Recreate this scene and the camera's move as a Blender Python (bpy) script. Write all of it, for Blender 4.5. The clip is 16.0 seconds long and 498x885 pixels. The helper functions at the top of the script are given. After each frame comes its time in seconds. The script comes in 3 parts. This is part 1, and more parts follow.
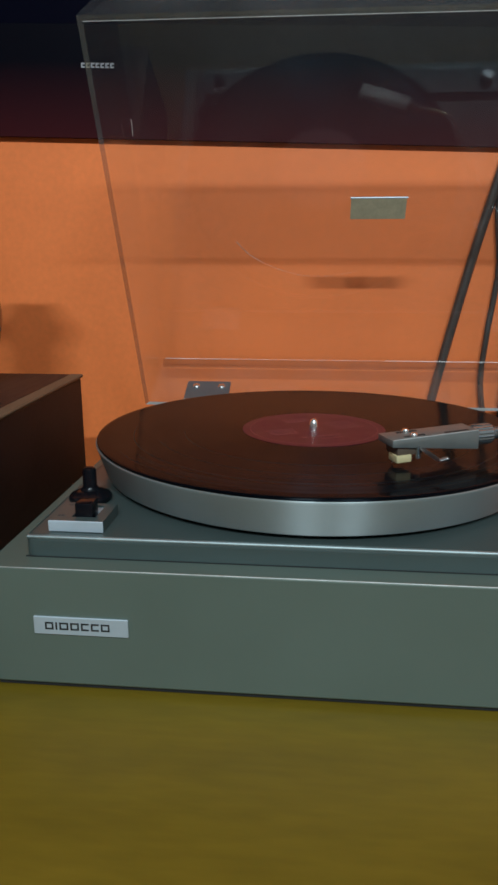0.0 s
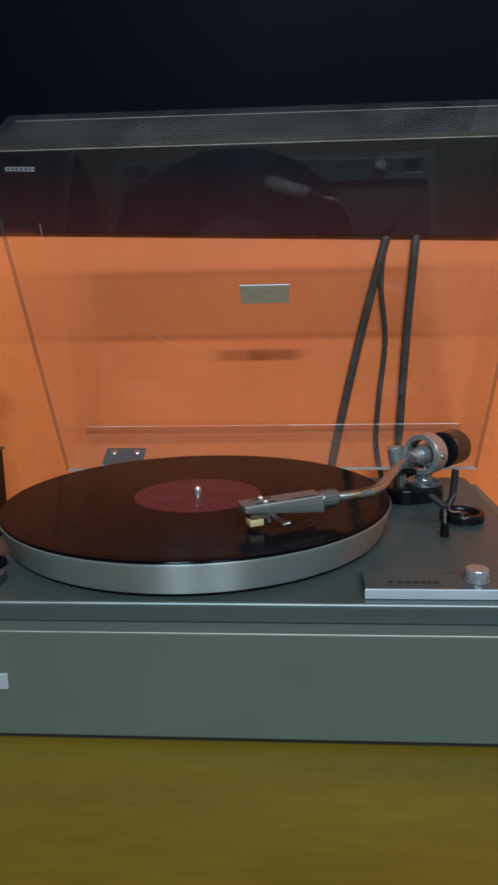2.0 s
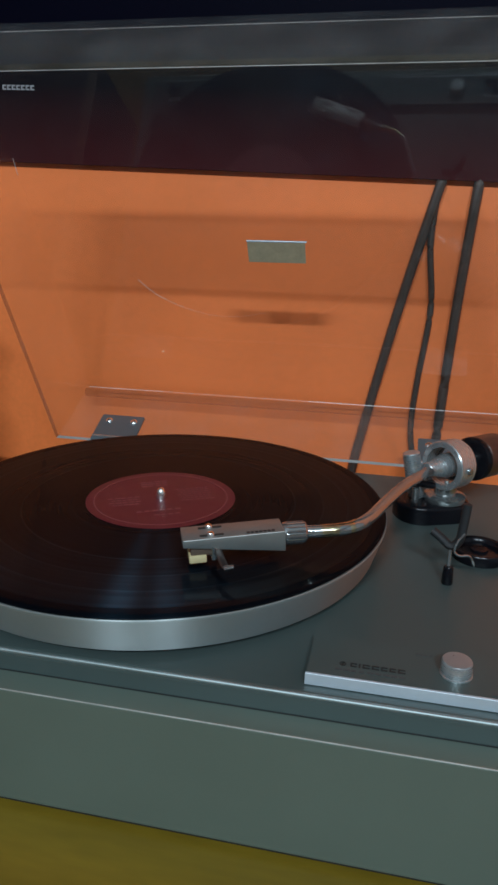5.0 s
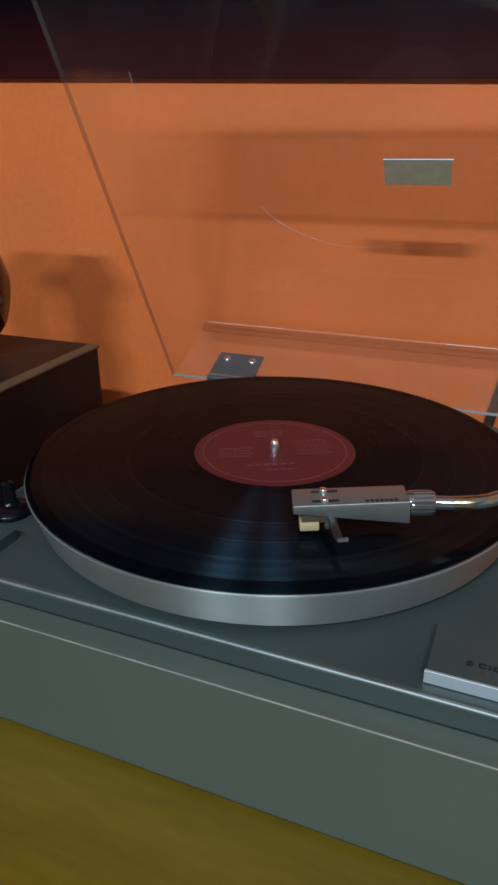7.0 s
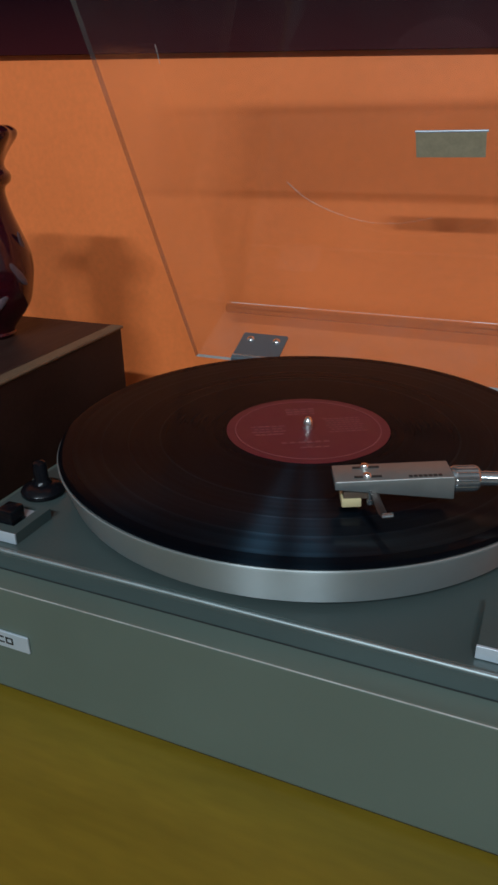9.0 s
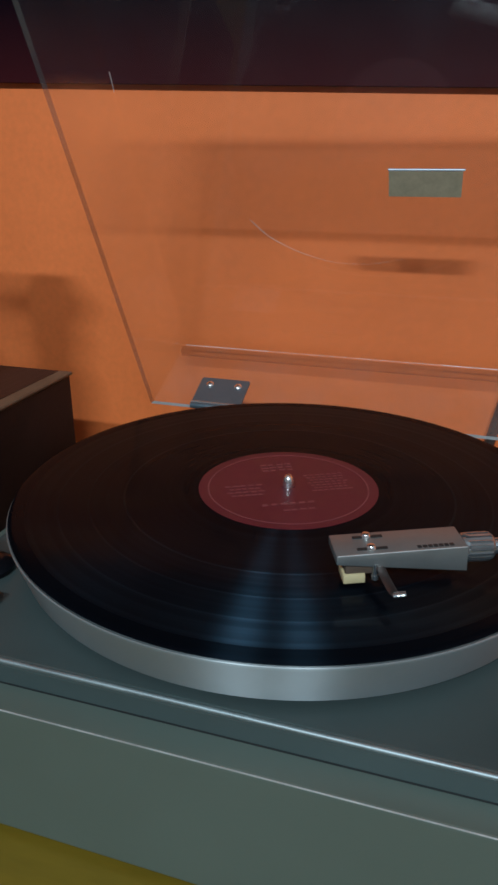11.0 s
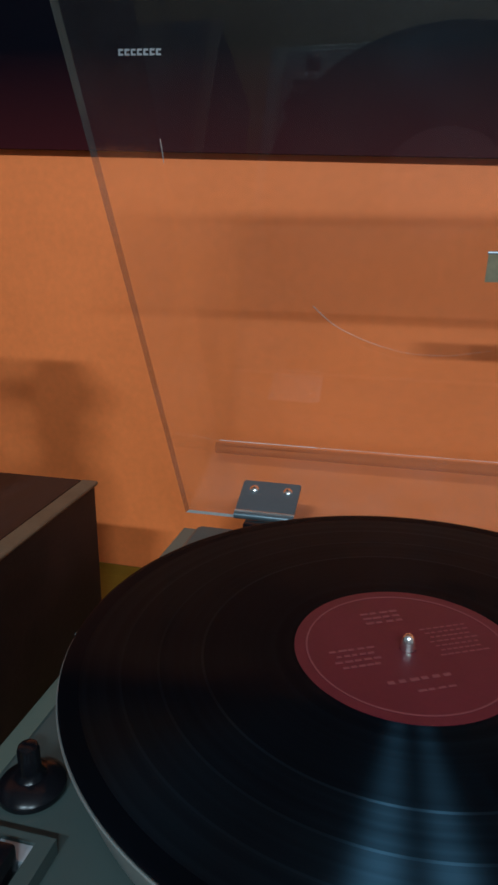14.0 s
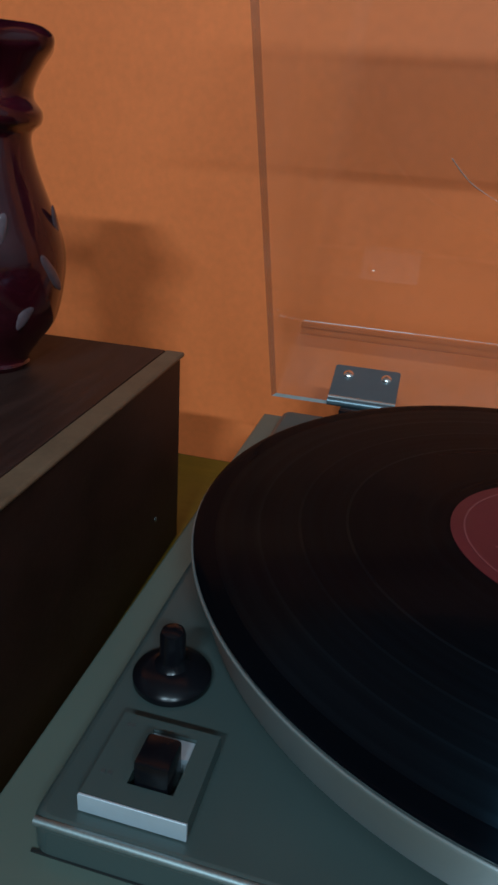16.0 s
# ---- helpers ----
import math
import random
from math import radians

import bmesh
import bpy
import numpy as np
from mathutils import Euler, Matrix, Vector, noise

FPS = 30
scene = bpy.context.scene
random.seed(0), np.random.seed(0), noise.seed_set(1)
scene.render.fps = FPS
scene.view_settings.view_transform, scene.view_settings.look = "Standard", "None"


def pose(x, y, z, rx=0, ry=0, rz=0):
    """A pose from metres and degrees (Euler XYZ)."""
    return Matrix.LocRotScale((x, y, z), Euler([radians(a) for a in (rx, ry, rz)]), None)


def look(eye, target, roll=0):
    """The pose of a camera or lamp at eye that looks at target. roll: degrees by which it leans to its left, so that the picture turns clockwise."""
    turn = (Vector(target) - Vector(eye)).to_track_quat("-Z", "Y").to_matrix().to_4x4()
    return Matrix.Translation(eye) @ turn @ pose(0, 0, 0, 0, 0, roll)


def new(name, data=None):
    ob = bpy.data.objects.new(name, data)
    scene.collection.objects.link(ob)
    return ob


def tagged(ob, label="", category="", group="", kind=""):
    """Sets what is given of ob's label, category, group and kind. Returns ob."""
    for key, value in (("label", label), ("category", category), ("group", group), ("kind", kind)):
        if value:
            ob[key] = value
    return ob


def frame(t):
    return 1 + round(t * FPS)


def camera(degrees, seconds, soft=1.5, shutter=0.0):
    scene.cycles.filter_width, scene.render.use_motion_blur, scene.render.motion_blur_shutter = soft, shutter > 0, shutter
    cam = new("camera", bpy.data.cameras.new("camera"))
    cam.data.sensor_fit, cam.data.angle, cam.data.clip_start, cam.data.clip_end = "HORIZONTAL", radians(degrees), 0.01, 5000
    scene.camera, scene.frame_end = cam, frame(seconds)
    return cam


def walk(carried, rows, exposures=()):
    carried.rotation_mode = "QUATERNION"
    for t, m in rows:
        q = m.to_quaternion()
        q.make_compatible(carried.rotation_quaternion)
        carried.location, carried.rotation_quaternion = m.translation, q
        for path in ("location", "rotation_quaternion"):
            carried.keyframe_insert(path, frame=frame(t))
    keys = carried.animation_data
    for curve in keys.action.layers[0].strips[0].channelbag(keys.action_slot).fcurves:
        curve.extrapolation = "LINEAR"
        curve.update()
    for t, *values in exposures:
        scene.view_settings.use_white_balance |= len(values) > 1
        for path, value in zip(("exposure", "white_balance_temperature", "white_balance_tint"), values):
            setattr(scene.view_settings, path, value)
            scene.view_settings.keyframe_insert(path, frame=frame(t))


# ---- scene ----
# ---- camera ----
cam = camera(39.26, 16.0, soft=2.8)
PATH = [
    (0, (0.0018, -0.4813, 0.2236), (-0.0934, 0.4814, -0.0298), -0.07),
    (0.4, (0.0012, -0.5046, 0.2295), (-0.1004, 0.4606, -0.0115), -1.05),
    (0.5, (0.0031, -0.5067, 0.2295), (-0.1023, 0.4584, -0.0103), -0.85),
    (1, (0.0228, -0.5135, 0.2403), (-0.0518, 0.4610, 0.0286), -0.98),
    (1.5, (0.0533, -0.5263, 0.2514), (-0.0251, 0.4526, 0.0626), -1.96),
    (2, (0.0800, -0.5320, 0.2532), (0.0093, 0.4473, 0.0630), -1.22),
    (2.5, (0.0973, -0.5310, 0.2538), (0.0236, 0.4495, 0.0715), -1.29),
    (3, (0.1104, -0.5209, 0.2641), (0.0063, 0.4554, 0.0742), -0.23),
    (3.2, (0.1174, -0.5208, 0.2712), (-0.0020, 0.4526, 0.0756), -0.60),
    (5.3, (0.1644, -0.4050, 0.2867), (-0.0473, 0.5182, -0.0338), 0.33),
    (5.5, (0.1735, -0.4013, 0.2842), (-0.0499, 0.5150, -0.0481), -0.54),
    (6, (0.1725, -0.3934, 0.2821), (-0.0940, 0.5045, -0.0683), -0.29),
    (6.5, (0.1547, -0.3813, 0.2868), (-0.1906, 0.4826, -0.0797), -0.50),
    (7, (0.1405, -0.3732, 0.2851), (-0.2172, 0.4726, -0.1106), -0.47),
    (7.5, (0.1393, -0.3642, 0.2779), (-0.2203, 0.4728, -0.1345), -1.08),
    (8, (0.1404, -0.3704, 0.2797), (-0.2229, 0.4685, -0.1257), -0.99),
    (8.5, (0.1335, -0.3721, 0.2772), (-0.2308, 0.4659, -0.1291), -1.06),
    (8.7, (0.1299, -0.3772, 0.2780), (-0.2344, 0.4586, -0.1329), -1.05),
    (10.8, (0.0895, -0.3549, 0.2698), (-0.2195, 0.5075, -0.1311), -0.30),
    (11, (0.0865, -0.3446, 0.2747), (-0.1953, 0.5417, -0.0927), 0.14),
    (11.5, (0.0764, -0.3210, 0.2827), (-0.1874, 0.5739, -0.0771), 0.57),
    (12, (0.0688, -0.3016, 0.2940), (-0.1658, 0.6080, -0.0490), 1.61),
    (12.5, (0.0638, -0.2986, 0.2948), (-0.1833, 0.6096, -0.0428), 1.01),
    (13, (0.0493, -0.3130, 0.3057), (-0.1801, 0.6043, -0.0198), 2.32),
    (13.5, (0.0252, -0.2985, 0.2782), (-0.1746, 0.6365, -0.0148), 4.37),
    (14, (-0.0020, -0.2770, 0.2860), (-0.2390, 0.6490, -0.0095), 0.30),
    (14.5, (-0.0374, -0.2686, 0.2763), (-0.2428, 0.6606, -0.0310), 2.97),
    (15, (-0.0657, -0.2568, 0.2625), (-0.2407, 0.6737, -0.0594), 3.84),
    (15.5, (-0.0694, -0.2600, 0.2520), (-0.2646, 0.6548, -0.1014), 4.72),
    (16, (-0.0729, -0.2561, 0.2477), (-0.2873, 0.6300, -0.1632), 3.73),
]
walk(
    cam,
    [(t, look(eye, target, roll)) for t, eye, target, roll in PATH],
    [(0, 0.05, 5800, 1), (3.2, 0.05, 5450, 1), (5.5, -0.07, 5650, 3), (8.7, -0.10, 5750, 5), (12, -0.06, 5450, 4), (14, -0.10, 5350, -3), (15, -0.16, 5250, -5), (16, -0.32, 5100, -6)],
)

# ---- light: two fluorescent tubes in line, in front of the table, and the dim room ----
world = bpy.data.worlds.new("room_air")
scene.world = world
world.use_nodes = True
world.node_tree.nodes["Background"].inputs[0].default_value = (0.55, 0.7, 0.9, 1)
world.node_tree.nodes["Background"].inputs[1].default_value = 0.02


def tube_lamp(place, watts, colour):
    data = bpy.data.lights.new("tube_lamp", "AREA")
    data.shape, data.size, data.size_y = "RECTANGLE", 0.45, 0.05
    data.energy, data.color = watts, colour
    ob = new("tube_lamp", data)
    ob.matrix_basis = look(place, (place[0], 0.1, 0.15))
    return tagged(ob, "cool white fluorescent tube above and before the table", "lamp", "fluorescent tubes")


tube_lamp((-0.13, -2.05, 1.70), 26.5, (0.91, 0.98, 1.0))
tube_lamp((0.80, -2.05, 1.70), 26.5, (0.91, 0.98, 1.0))
scene.view_settings.exposure = 0.0


# ---- materials ----
def material(name, colour, rough=0.5, metal=0.0, vary=0.12, scale=40.0, bump=0.0, bump_scale=400.0, stretch=(1, 1, 1), rough_vary=0.1, coat=0.0, spec=0.5):
    """A painted, wooden or metal surface: colour and gloss vary on two scales, with a fine relief."""
    m = bpy.data.materials.new(name)
    m.use_nodes = True
    n, l = m.node_tree.nodes, m.node_tree.links
    b = n["Principled BSDF"]
    b.inputs["Metallic"].default_value, b.inputs["Coat Weight"].default_value = metal, coat
    b.inputs["Specular IOR Level"].default_value = spec
    tc, mp = n.new("ShaderNodeTexCoord"), n.new("ShaderNodeMapping")
    mp.inputs["Scale"].default_value = stretch
    l.new(tc.outputs["Object"], mp.inputs["Vector"])
    big, fine = n.new("ShaderNodeTexNoise"), n.new("ShaderNodeTexNoise")
    for tex, s in ((big, scale), (fine, bump_scale)):
        tex.inputs["Scale"].default_value, tex.inputs["Detail"].default_value = s, 4
        l.new(mp.outputs["Vector"], tex.inputs["Vector"])
    both = n.new("ShaderNodeMath")
    both.operation = "ADD"
    l.new(big.outputs["Fac"], both.inputs[0])
    half = n.new("ShaderNodeMath")
    half.operation = "MULTIPLY"
    half.inputs[1].default_value = 0.5
    l.new(fine.outputs["Fac"], half.inputs[0])
    l.new(half.outputs[0], both.inputs[1])
    ramp = n.new("ShaderNodeValToRGB")
    lo, hi = [tuple(min(1, c * k) for c in colour) + (1,) for k in (1 - vary, 1 + vary)]
    ramp.color_ramp.elements[0].position, ramp.color_ramp.elements[1].position = 0.45, 1.05
    ramp.color_ramp.elements[0].color, ramp.color_ramp.elements[1].color = lo, hi
    l.new(both.outputs[0], ramp.inputs["Fac"])
    l.new(ramp.outputs["Color"], b.inputs["Base Color"])
    rr = n.new("ShaderNodeMapRange")
    rr.inputs["From Min"].default_value, rr.inputs["From Max"].default_value = 0.3, 0.7
    rr.inputs["To Min"].default_value, rr.inputs["To Max"].default_value = max(0.02, rough * (1 - rough_vary)), min(1, rough * (1 + rough_vary))
    l.new(big.outputs["Fac"], rr.inputs["Value"])
    l.new(rr.outputs["Result"], b.inputs["Roughness"])
    if bump:
        bp = n.new("ShaderNodeBump")
        bp.inputs["Strength"].default_value, bp.inputs["Distance"].default_value = bump, 0.0005
        l.new(fine.outputs["Fac"], bp.inputs["Height"])
        l.new(bp.outputs["Normal"], b.inputs["Normal"])
    return m


def acrylic(name, tint, haze, gloss_most=0.95, gloss_least=0.045):
    """Clear worn acrylic: passes light with a slight tint, mirrors at its faces, and bears a film of dust."""
    m = bpy.data.materials.new(name)
    m.use_nodes = True
    n, l = m.node_tree.nodes, m.node_tree.links
    n.remove(n["Principled BSDF"])
    clear, gloss, dust = n.new("ShaderNodeBsdfTransparent"), n.new("ShaderNodeBsdfGlossy"), n.new("ShaderNodeBsdfDiffuse")
    clear.inputs["Color"].default_value = (*tint, 1)
    gloss.inputs["Roughness"].default_value = 0.004
    dust.inputs["Color"].default_value = (0.7, 0.7, 0.7, 1)
    face, steep, fres = n.new("ShaderNodeLayerWeight"), n.new("ShaderNodeMath"), n.new("ShaderNodeMath")
    face.inputs["Blend"].default_value = 0.5
    steep.operation, fres.operation = "POWER", "MULTIPLY_ADD"
    steep.inputs[1].default_value, fres.inputs[1].default_value, fres.inputs[2].default_value = 5, gloss_most, gloss_least
    l.new(face.outputs["Facing"], steep.inputs[0])
    l.new(steep.outputs[0], fres.inputs[0])
    noise_tex = n.new("ShaderNodeTexNoise")
    noise_tex.inputs["Scale"].default_value, noise_tex.inputs["Detail"].default_value = 30, 6
    tc = n.new("ShaderNodeTexCoord")
    l.new(tc.outputs["Object"], noise_tex.inputs["Vector"])
    amount = n.new("ShaderNodeMapRange")
    amount.inputs["From Min"].default_value, amount.inputs["From Max"].default_value = 0.3, 0.75
    amount.inputs["To Min"].default_value, amount.inputs["To Max"].default_value = haze * 0.5, haze * 1.6
    l.new(noise_tex.outputs["Fac"], amount.inputs["Value"])
    a, b = n.new("ShaderNodeMixShader"), n.new("ShaderNodeMixShader")
    l.new(amount.outputs["Result"], a.inputs["Fac"])
    l.new(clear.outputs[0], a.inputs[1])
    l.new(dust.outputs[0], a.inputs[2])
    l.new(fres.outputs[0], b.inputs["Fac"])
    l.new(a.outputs[0], b.inputs[1])
    l.new(gloss.outputs[0], b.inputs[2])
    l.new(b.outputs[0], n["Material Output"].inputs["Surface"])
    return m


def vinyl(name):
    """Black pressed vinyl: fine round grooves that stretch the gloss along the radius, with smooth bands between the tracks."""
    m = bpy.data.materials.new(name)
    m.use_nodes = True
    n, l = m.node_tree.nodes, m.node_tree.links
    b = n["Principled BSDF"]
    b.inputs["Base Color"].default_value = (0.0015, 0.002, 0.0035, 1)
    b.inputs["IOR"].default_value = 1.10
    tc, flat = n.new("ShaderNodeTexCoord"), n.new("ShaderNodeVectorMath")
    flat.operation = "MULTIPLY"
    flat.inputs[1].default_value = (1, 1, 0)
    length = n.new("ShaderNodeVectorMath")
    length.operation = "LENGTH"
    l.new(tc.outputs["Object"], flat.inputs[0])
    l.new(flat.outputs[0], length.inputs[0])
    ring = n.new("ShaderNodeTexNoise")
    ring.noise_dimensions = "1D"
    ring.inputs["Scale"].default_value, ring.inputs["Detail"].default_value = 260, 5
    l.new(length.outputs["Value"], ring.inputs["W"])
    tracks = n.new("ShaderNodeValToRGB")
    tracks.color_ramp.interpolation = "CONSTANT"
    # inner tracks set darker: the sheen's rise towards the rim is in this ramp
    e = tracks.color_ramp.elements
    e[0].position, e[0].color = 0.0, (0.16, 0.16, 0.16, 1)
    e[1].position, e[1].color = 0.385, (0.22, 0.22, 0.22, 1)
    for at, after in ((0.595, 0.34), (0.72, 0.46), (0.826, 0.58)):
        s = e.new(at)
        s.color = (0.85, 0.85, 0.85, 1)
        s = e.new(at + 0.008)
        s.color = (after, after, after, 1)
    s = e.new(0.94)
    s.color = (0.12, 0.12, 0.12, 1)
    scaled = n.new("ShaderNodeMath")
    scaled.operation = "MULTIPLY"
    scaled.inputs[1].default_value = 1 / 0.1505
    l.new(length.outputs["Value"], scaled.inputs[0])
    l.new(scaled.outputs[0], tracks.inputs["Fac"])
    rough = n.new("ShaderNodeMapRange")
    rough.inputs["To Min"].default_value, rough.inputs["To Max"].default_value = 0.11, 0.112
    l.new(tracks.outputs["Color"], rough.inputs["Value"])
    l.new(rough.outputs["Result"], b.inputs["Roughness"])
    # the two slopes of the grooves, one facing out and one facing in
    radial = n.new("ShaderNodeVectorMath")
    radial.operation = "NORMALIZE"
    l.new(flat.outputs[0], radial.inputs[0])
    tan = n.new("ShaderNodeTangent")
    tan.direction_type, tan.axis = "RADIAL", "Z"
    level = n.new("ShaderNodeMath")
    level.operation = "MULTIPLY_ADD"
    level.inputs[1].default_value, level.inputs[2].default_value = 0.6, 0.35
    l.new(ring.outputs["Fac"], level.inputs[0])
    shine = n.new("ShaderNodeMath")
    shine.operation = "MULTIPLY"
    l.new(level.outputs[0], shine.inputs[0])
    l.new(tracks.outputs["Color"], shine.inputs[1])
    tint = n.new("ShaderNodeMixRGB")
    tint.inputs[1].default_value, tint.inputs[2].default_value = (0, 0, 0, 1), (0.030, 0.058, 0.086, 1)
    l.new(shine.outputs[0], tint.inputs["Fac"])
    last = b.outputs[0]
    for side, amount in ((1.0, 1.0), (-1.0, 0.12)):
        lean, unit = n.new("ShaderNodeVectorMath"), n.new("ShaderNodeVectorMath")
        lean.operation, unit.operation = "MULTIPLY_ADD", "NORMALIZE"
        lean.inputs[1].default_value, lean.inputs[2].default_value = (0.66 * side, 0.66 * side, 0), (0, 0, 1)
        l.new(radial.outputs[0], lean.inputs[0])
        l.new(lean.outputs[0], unit.inputs[0])
        g = n.new("ShaderNodeBsdfAnisotropic")
        g.distribution = "BECKMANN"
        g.inputs["Roughness"].default_value, g.inputs["Anisotropy"].default_value, g.inputs["Rotation"].default_value = 0.335, 0.55, 0.0
        dim = n.new("ShaderNodeVectorMath")
        dim.operation = "SCALE"
        dim.inputs["Scale"].default_value = amount
        l.new(tint.outputs[0], dim.inputs[0])
        l.new(dim.outputs[0], g.inputs["Color"])
        l.new(unit.outputs[0], g.inputs["Normal"])
        l.new(tan.outputs["Tangent"], g.inputs["Tangent"])
        both = n.new("ShaderNodeAddShader")
        l.new(last, both.inputs[0])
        l.new(g.outputs[0], both.inputs[1])
        last = both.outputs[0]
    l.new(last, n["Material Output"].inputs["Surface"])
    return m


def bezel_gloss(name):
    """High-gloss black frame of clear plastic with a wine-red tint towards its lower rim."""
    m = bpy.data.materials.new(name)
    m.use_nodes = True
    n, l = m.node_tree.nodes, m.node_tree.links
    b = n["Principled BSDF"]
    b.inputs["Roughness"].default_value, b.inputs["Specular IOR Level"].default_value = 0.5, 0.06
    tc, sep = n.new("ShaderNodeTexCoord"), n.new("ShaderNodeSeparateXYZ")
    l.new(tc.outputs["Object"], sep.inputs[0])
    r = n.new("ShaderNodeMapRange")
    r.inputs["From Min"].default_value, r.inputs["From Max"].default_value = 0.0, 0.068
    l.new(sep.outputs["Z"], r.inputs["Value"])
    ramp = n.new("ShaderNodeValToRGB")
    ramp.color_ramp.elements[0].color = (0.043, 0.0068, 0.009, 1)
    ramp.color_ramp.elements[1].color = (0.0012, 0.001, 0.004, 1)
    l.new(r.outputs["Result"], ramp.inputs["Fac"])
    l.new(ramp.outputs["Color"], b.inputs["Base Color"])
    return m


WALL = material("orange_wall_paint", (0.88, 0.212, 0.046), 0.62, vary=0.12, scale=7, bump=0.08, bump_scale=180)
ROOM = material("room_plaster", (0.46, 0.50, 0.52), 0.8, vary=0.06, scale=3)
FLOOR = material("dark_floor_boards", (0.10, 0.06, 0.04), 0.5, vary=0.3, scale=8, stretch=(1, 8, 1))
TABLE = material("varnished_ochre_wood", (0.165, 0.111, 0.008), 0.44, vary=0.24, scale=6, bump=0.06, bump_scale=60, stretch=(0.6, 3, 1), spec=0.35)
SILVER = material("grey_green_metallic_paint", (0.130, 0.163, 0.135), 0.40, metal=0.25, vary=0.05, scale=20, bump=0.05, bump_scale=2600)
DECK = material("dark_grey_metallic_paint", (0.068, 0.090, 0.086), 0.34, metal=0.2, vary=0.06, scale=25, bump=0.05, bump_scale=2600)
ALU = material("brushed_aluminium", (0.50, 0.53, 0.54), 0.28, metal=0.75, vary=0.05, scale=60, bump=0.04, bump_scale=900, stretch=(1, 1, 20))
TRIM = material("bright_anodised_trim", (0.50, 0.56, 0.61), 0.42, metal=0.35, vary=0.04, scale=60)
CHROME = material("worn_chrome", (0.38, 0.40, 0.40), 0.11, metal=0.85, vary=0.08, scale=120, rough_vary=0.5)
STEEL = material("zinc_plated_steel", (0.145, 0.185, 0.21), 0.32, metal=0.6, vary=0.04, scale=60)
# brighter metals that paint highlights on the case, deck and headshell edges
EDGE_SHEEN = material("painted_edge_sheen", (0.31, 0.36, 0.36), 0.50, metal=0.85, vary=0.25, scale=35, bump=0.05, bump_scale=900)
GLEAM = material("painted_edge_highlight", (0.62, 0.64, 0.62), 0.50, metal=0.8, vary=0.2, scale=50)
SCREW = material("bright_screw_metal", (0.95, 0.95, 0.93), 0.24, metal=1.0, vary=0.03)
HEAD = material("satin_grey_headshell", (0.30, 0.31, 0.295), 0.42, metal=0.7, vary=0.05, scale=90)
BLACK = material("black_plastic", (0.005, 0.005, 0.007), 0.24, spec=0.25, vary=0.2, scale=60)
RUBBER = material("black_rubber", (0.012, 0.012, 0.013), 0.7, vary=0.2, scale=60)
INK = material("black_print", (0.015, 0.016, 0.016), 0.5)
GREYINK = material("grey_print", (0.06, 0.065, 0.065), 0.5)
WEIGHT = material("dark_counterweight_metal", (0.10, 0.085, 0.08), 0.30, metal=0.8, vary=0.1, scale=90)
BEIGE = material("ivory_cartridge_plastic", (0.60, 0.50, 0.27), 0.4, vary=0.06)
BROWN = material("brown_cartridge_plastic", (0.10, 0.07, 0.05), 0.4, vary=0.1)
GOLD = material("tarnished_gold_plating", (0.50, 0.44, 0.27), 0.22, metal=0.95, vary=0.5, scale=260)
PAPER = material("dark_red_label_paper", (0.100, 0.011, 0.019), 0.45, vary=0.12, scale=60)
PRINT = material("pale_pink_print", (0.19, 0.052, 0.057), 0.5, vary=0.1)
WOODBOX = material("dark_stained_veneer", (0.030, 0.014, 0.011), 0.52, vary=0.4, scale=22, bump=0.2, bump_scale=300, stretch=(10, 1, 1), spec=0.3)
WOODEDGE = material("worn_veneer_edge", (0.13, 0.085, 0.05), 0.5, vary=0.25, scale=40, bump=0.15, bump_scale=300)
GRILLE = material("black_grille_cloth", (0.010, 0.008, 0.012), 0.8, bump=0.6, bump_scale=900)
CABLE = material("grey_black_cable", (0.055, 0.040, 0.034), 0.5, vary=0.2)
TVBODY = material("matt_black_plastic", (0.01, 0.009, 0.012), 0.5, vary=0.1)
SCREEN = material("black_screen_glass", (0.002, 0.002, 0.007), 0.45, spec=0.02, vary=0.1, scale=5)
RIMALU = material("turned_aluminium_rim", (0.33, 0.365, 0.36), 0.46, metal=0.55, vary=0.03, scale=60, rough_vary=0.02)
_rim = RIMALU.node_tree
_b, _t = _rim.nodes["Principled BSDF"], _rim.nodes.new("ShaderNodeTangent")
_t.direction_type, _t.axis = "RADIAL", "Z"
_rim.links.new(_t.outputs["Tangent"], _b.inputs["Tangent"])
_b.inputs["Anisotropic"].default_value, _b.inputs["Anisotropic Rotation"].default_value = 0.95, 0.25
# fine lathe lines spread the tubes' gloss up and down the rim
_g, _a = _rim.nodes.new("ShaderNodeBsdfAnisotropic"), _rim.nodes.new("ShaderNodeAddShader")
_g.inputs["Color"].default_value = (0.046, 0.051, 0.055, 1)
_g.inputs["Roughness"].default_value, _g.inputs["Anisotropy"].default_value = 0.5, 0.72
_rim.links.new(_t.outputs["Tangent"], _g.inputs["Tangent"])
_rim.links.new(_b.outputs[0], _a.inputs[0])
_rim.links.new(_g.outputs[0], _a.inputs[1])
_rim.links.new(_a.outputs[0], _rim.nodes["Material Output"].inputs["Surface"])
BEZEL = bezel_gloss("black_wine_red_gloss")
PLAIN = material("pale_grey_logo", (0.36, 0.36, 0.38), 0.4)
VASE = material("dark_red_glazed_glass", (0.034, 0.003, 0.007), 0.14, vary=0.5, scale=45, coat=0.4)
# relief glaze, made paler to carry the petals' highlights in its colour
GLAZE = material("glaze_relief_highlight", (0.11, 0.075, 0.085), 0.16, vary=0.3, scale=60)
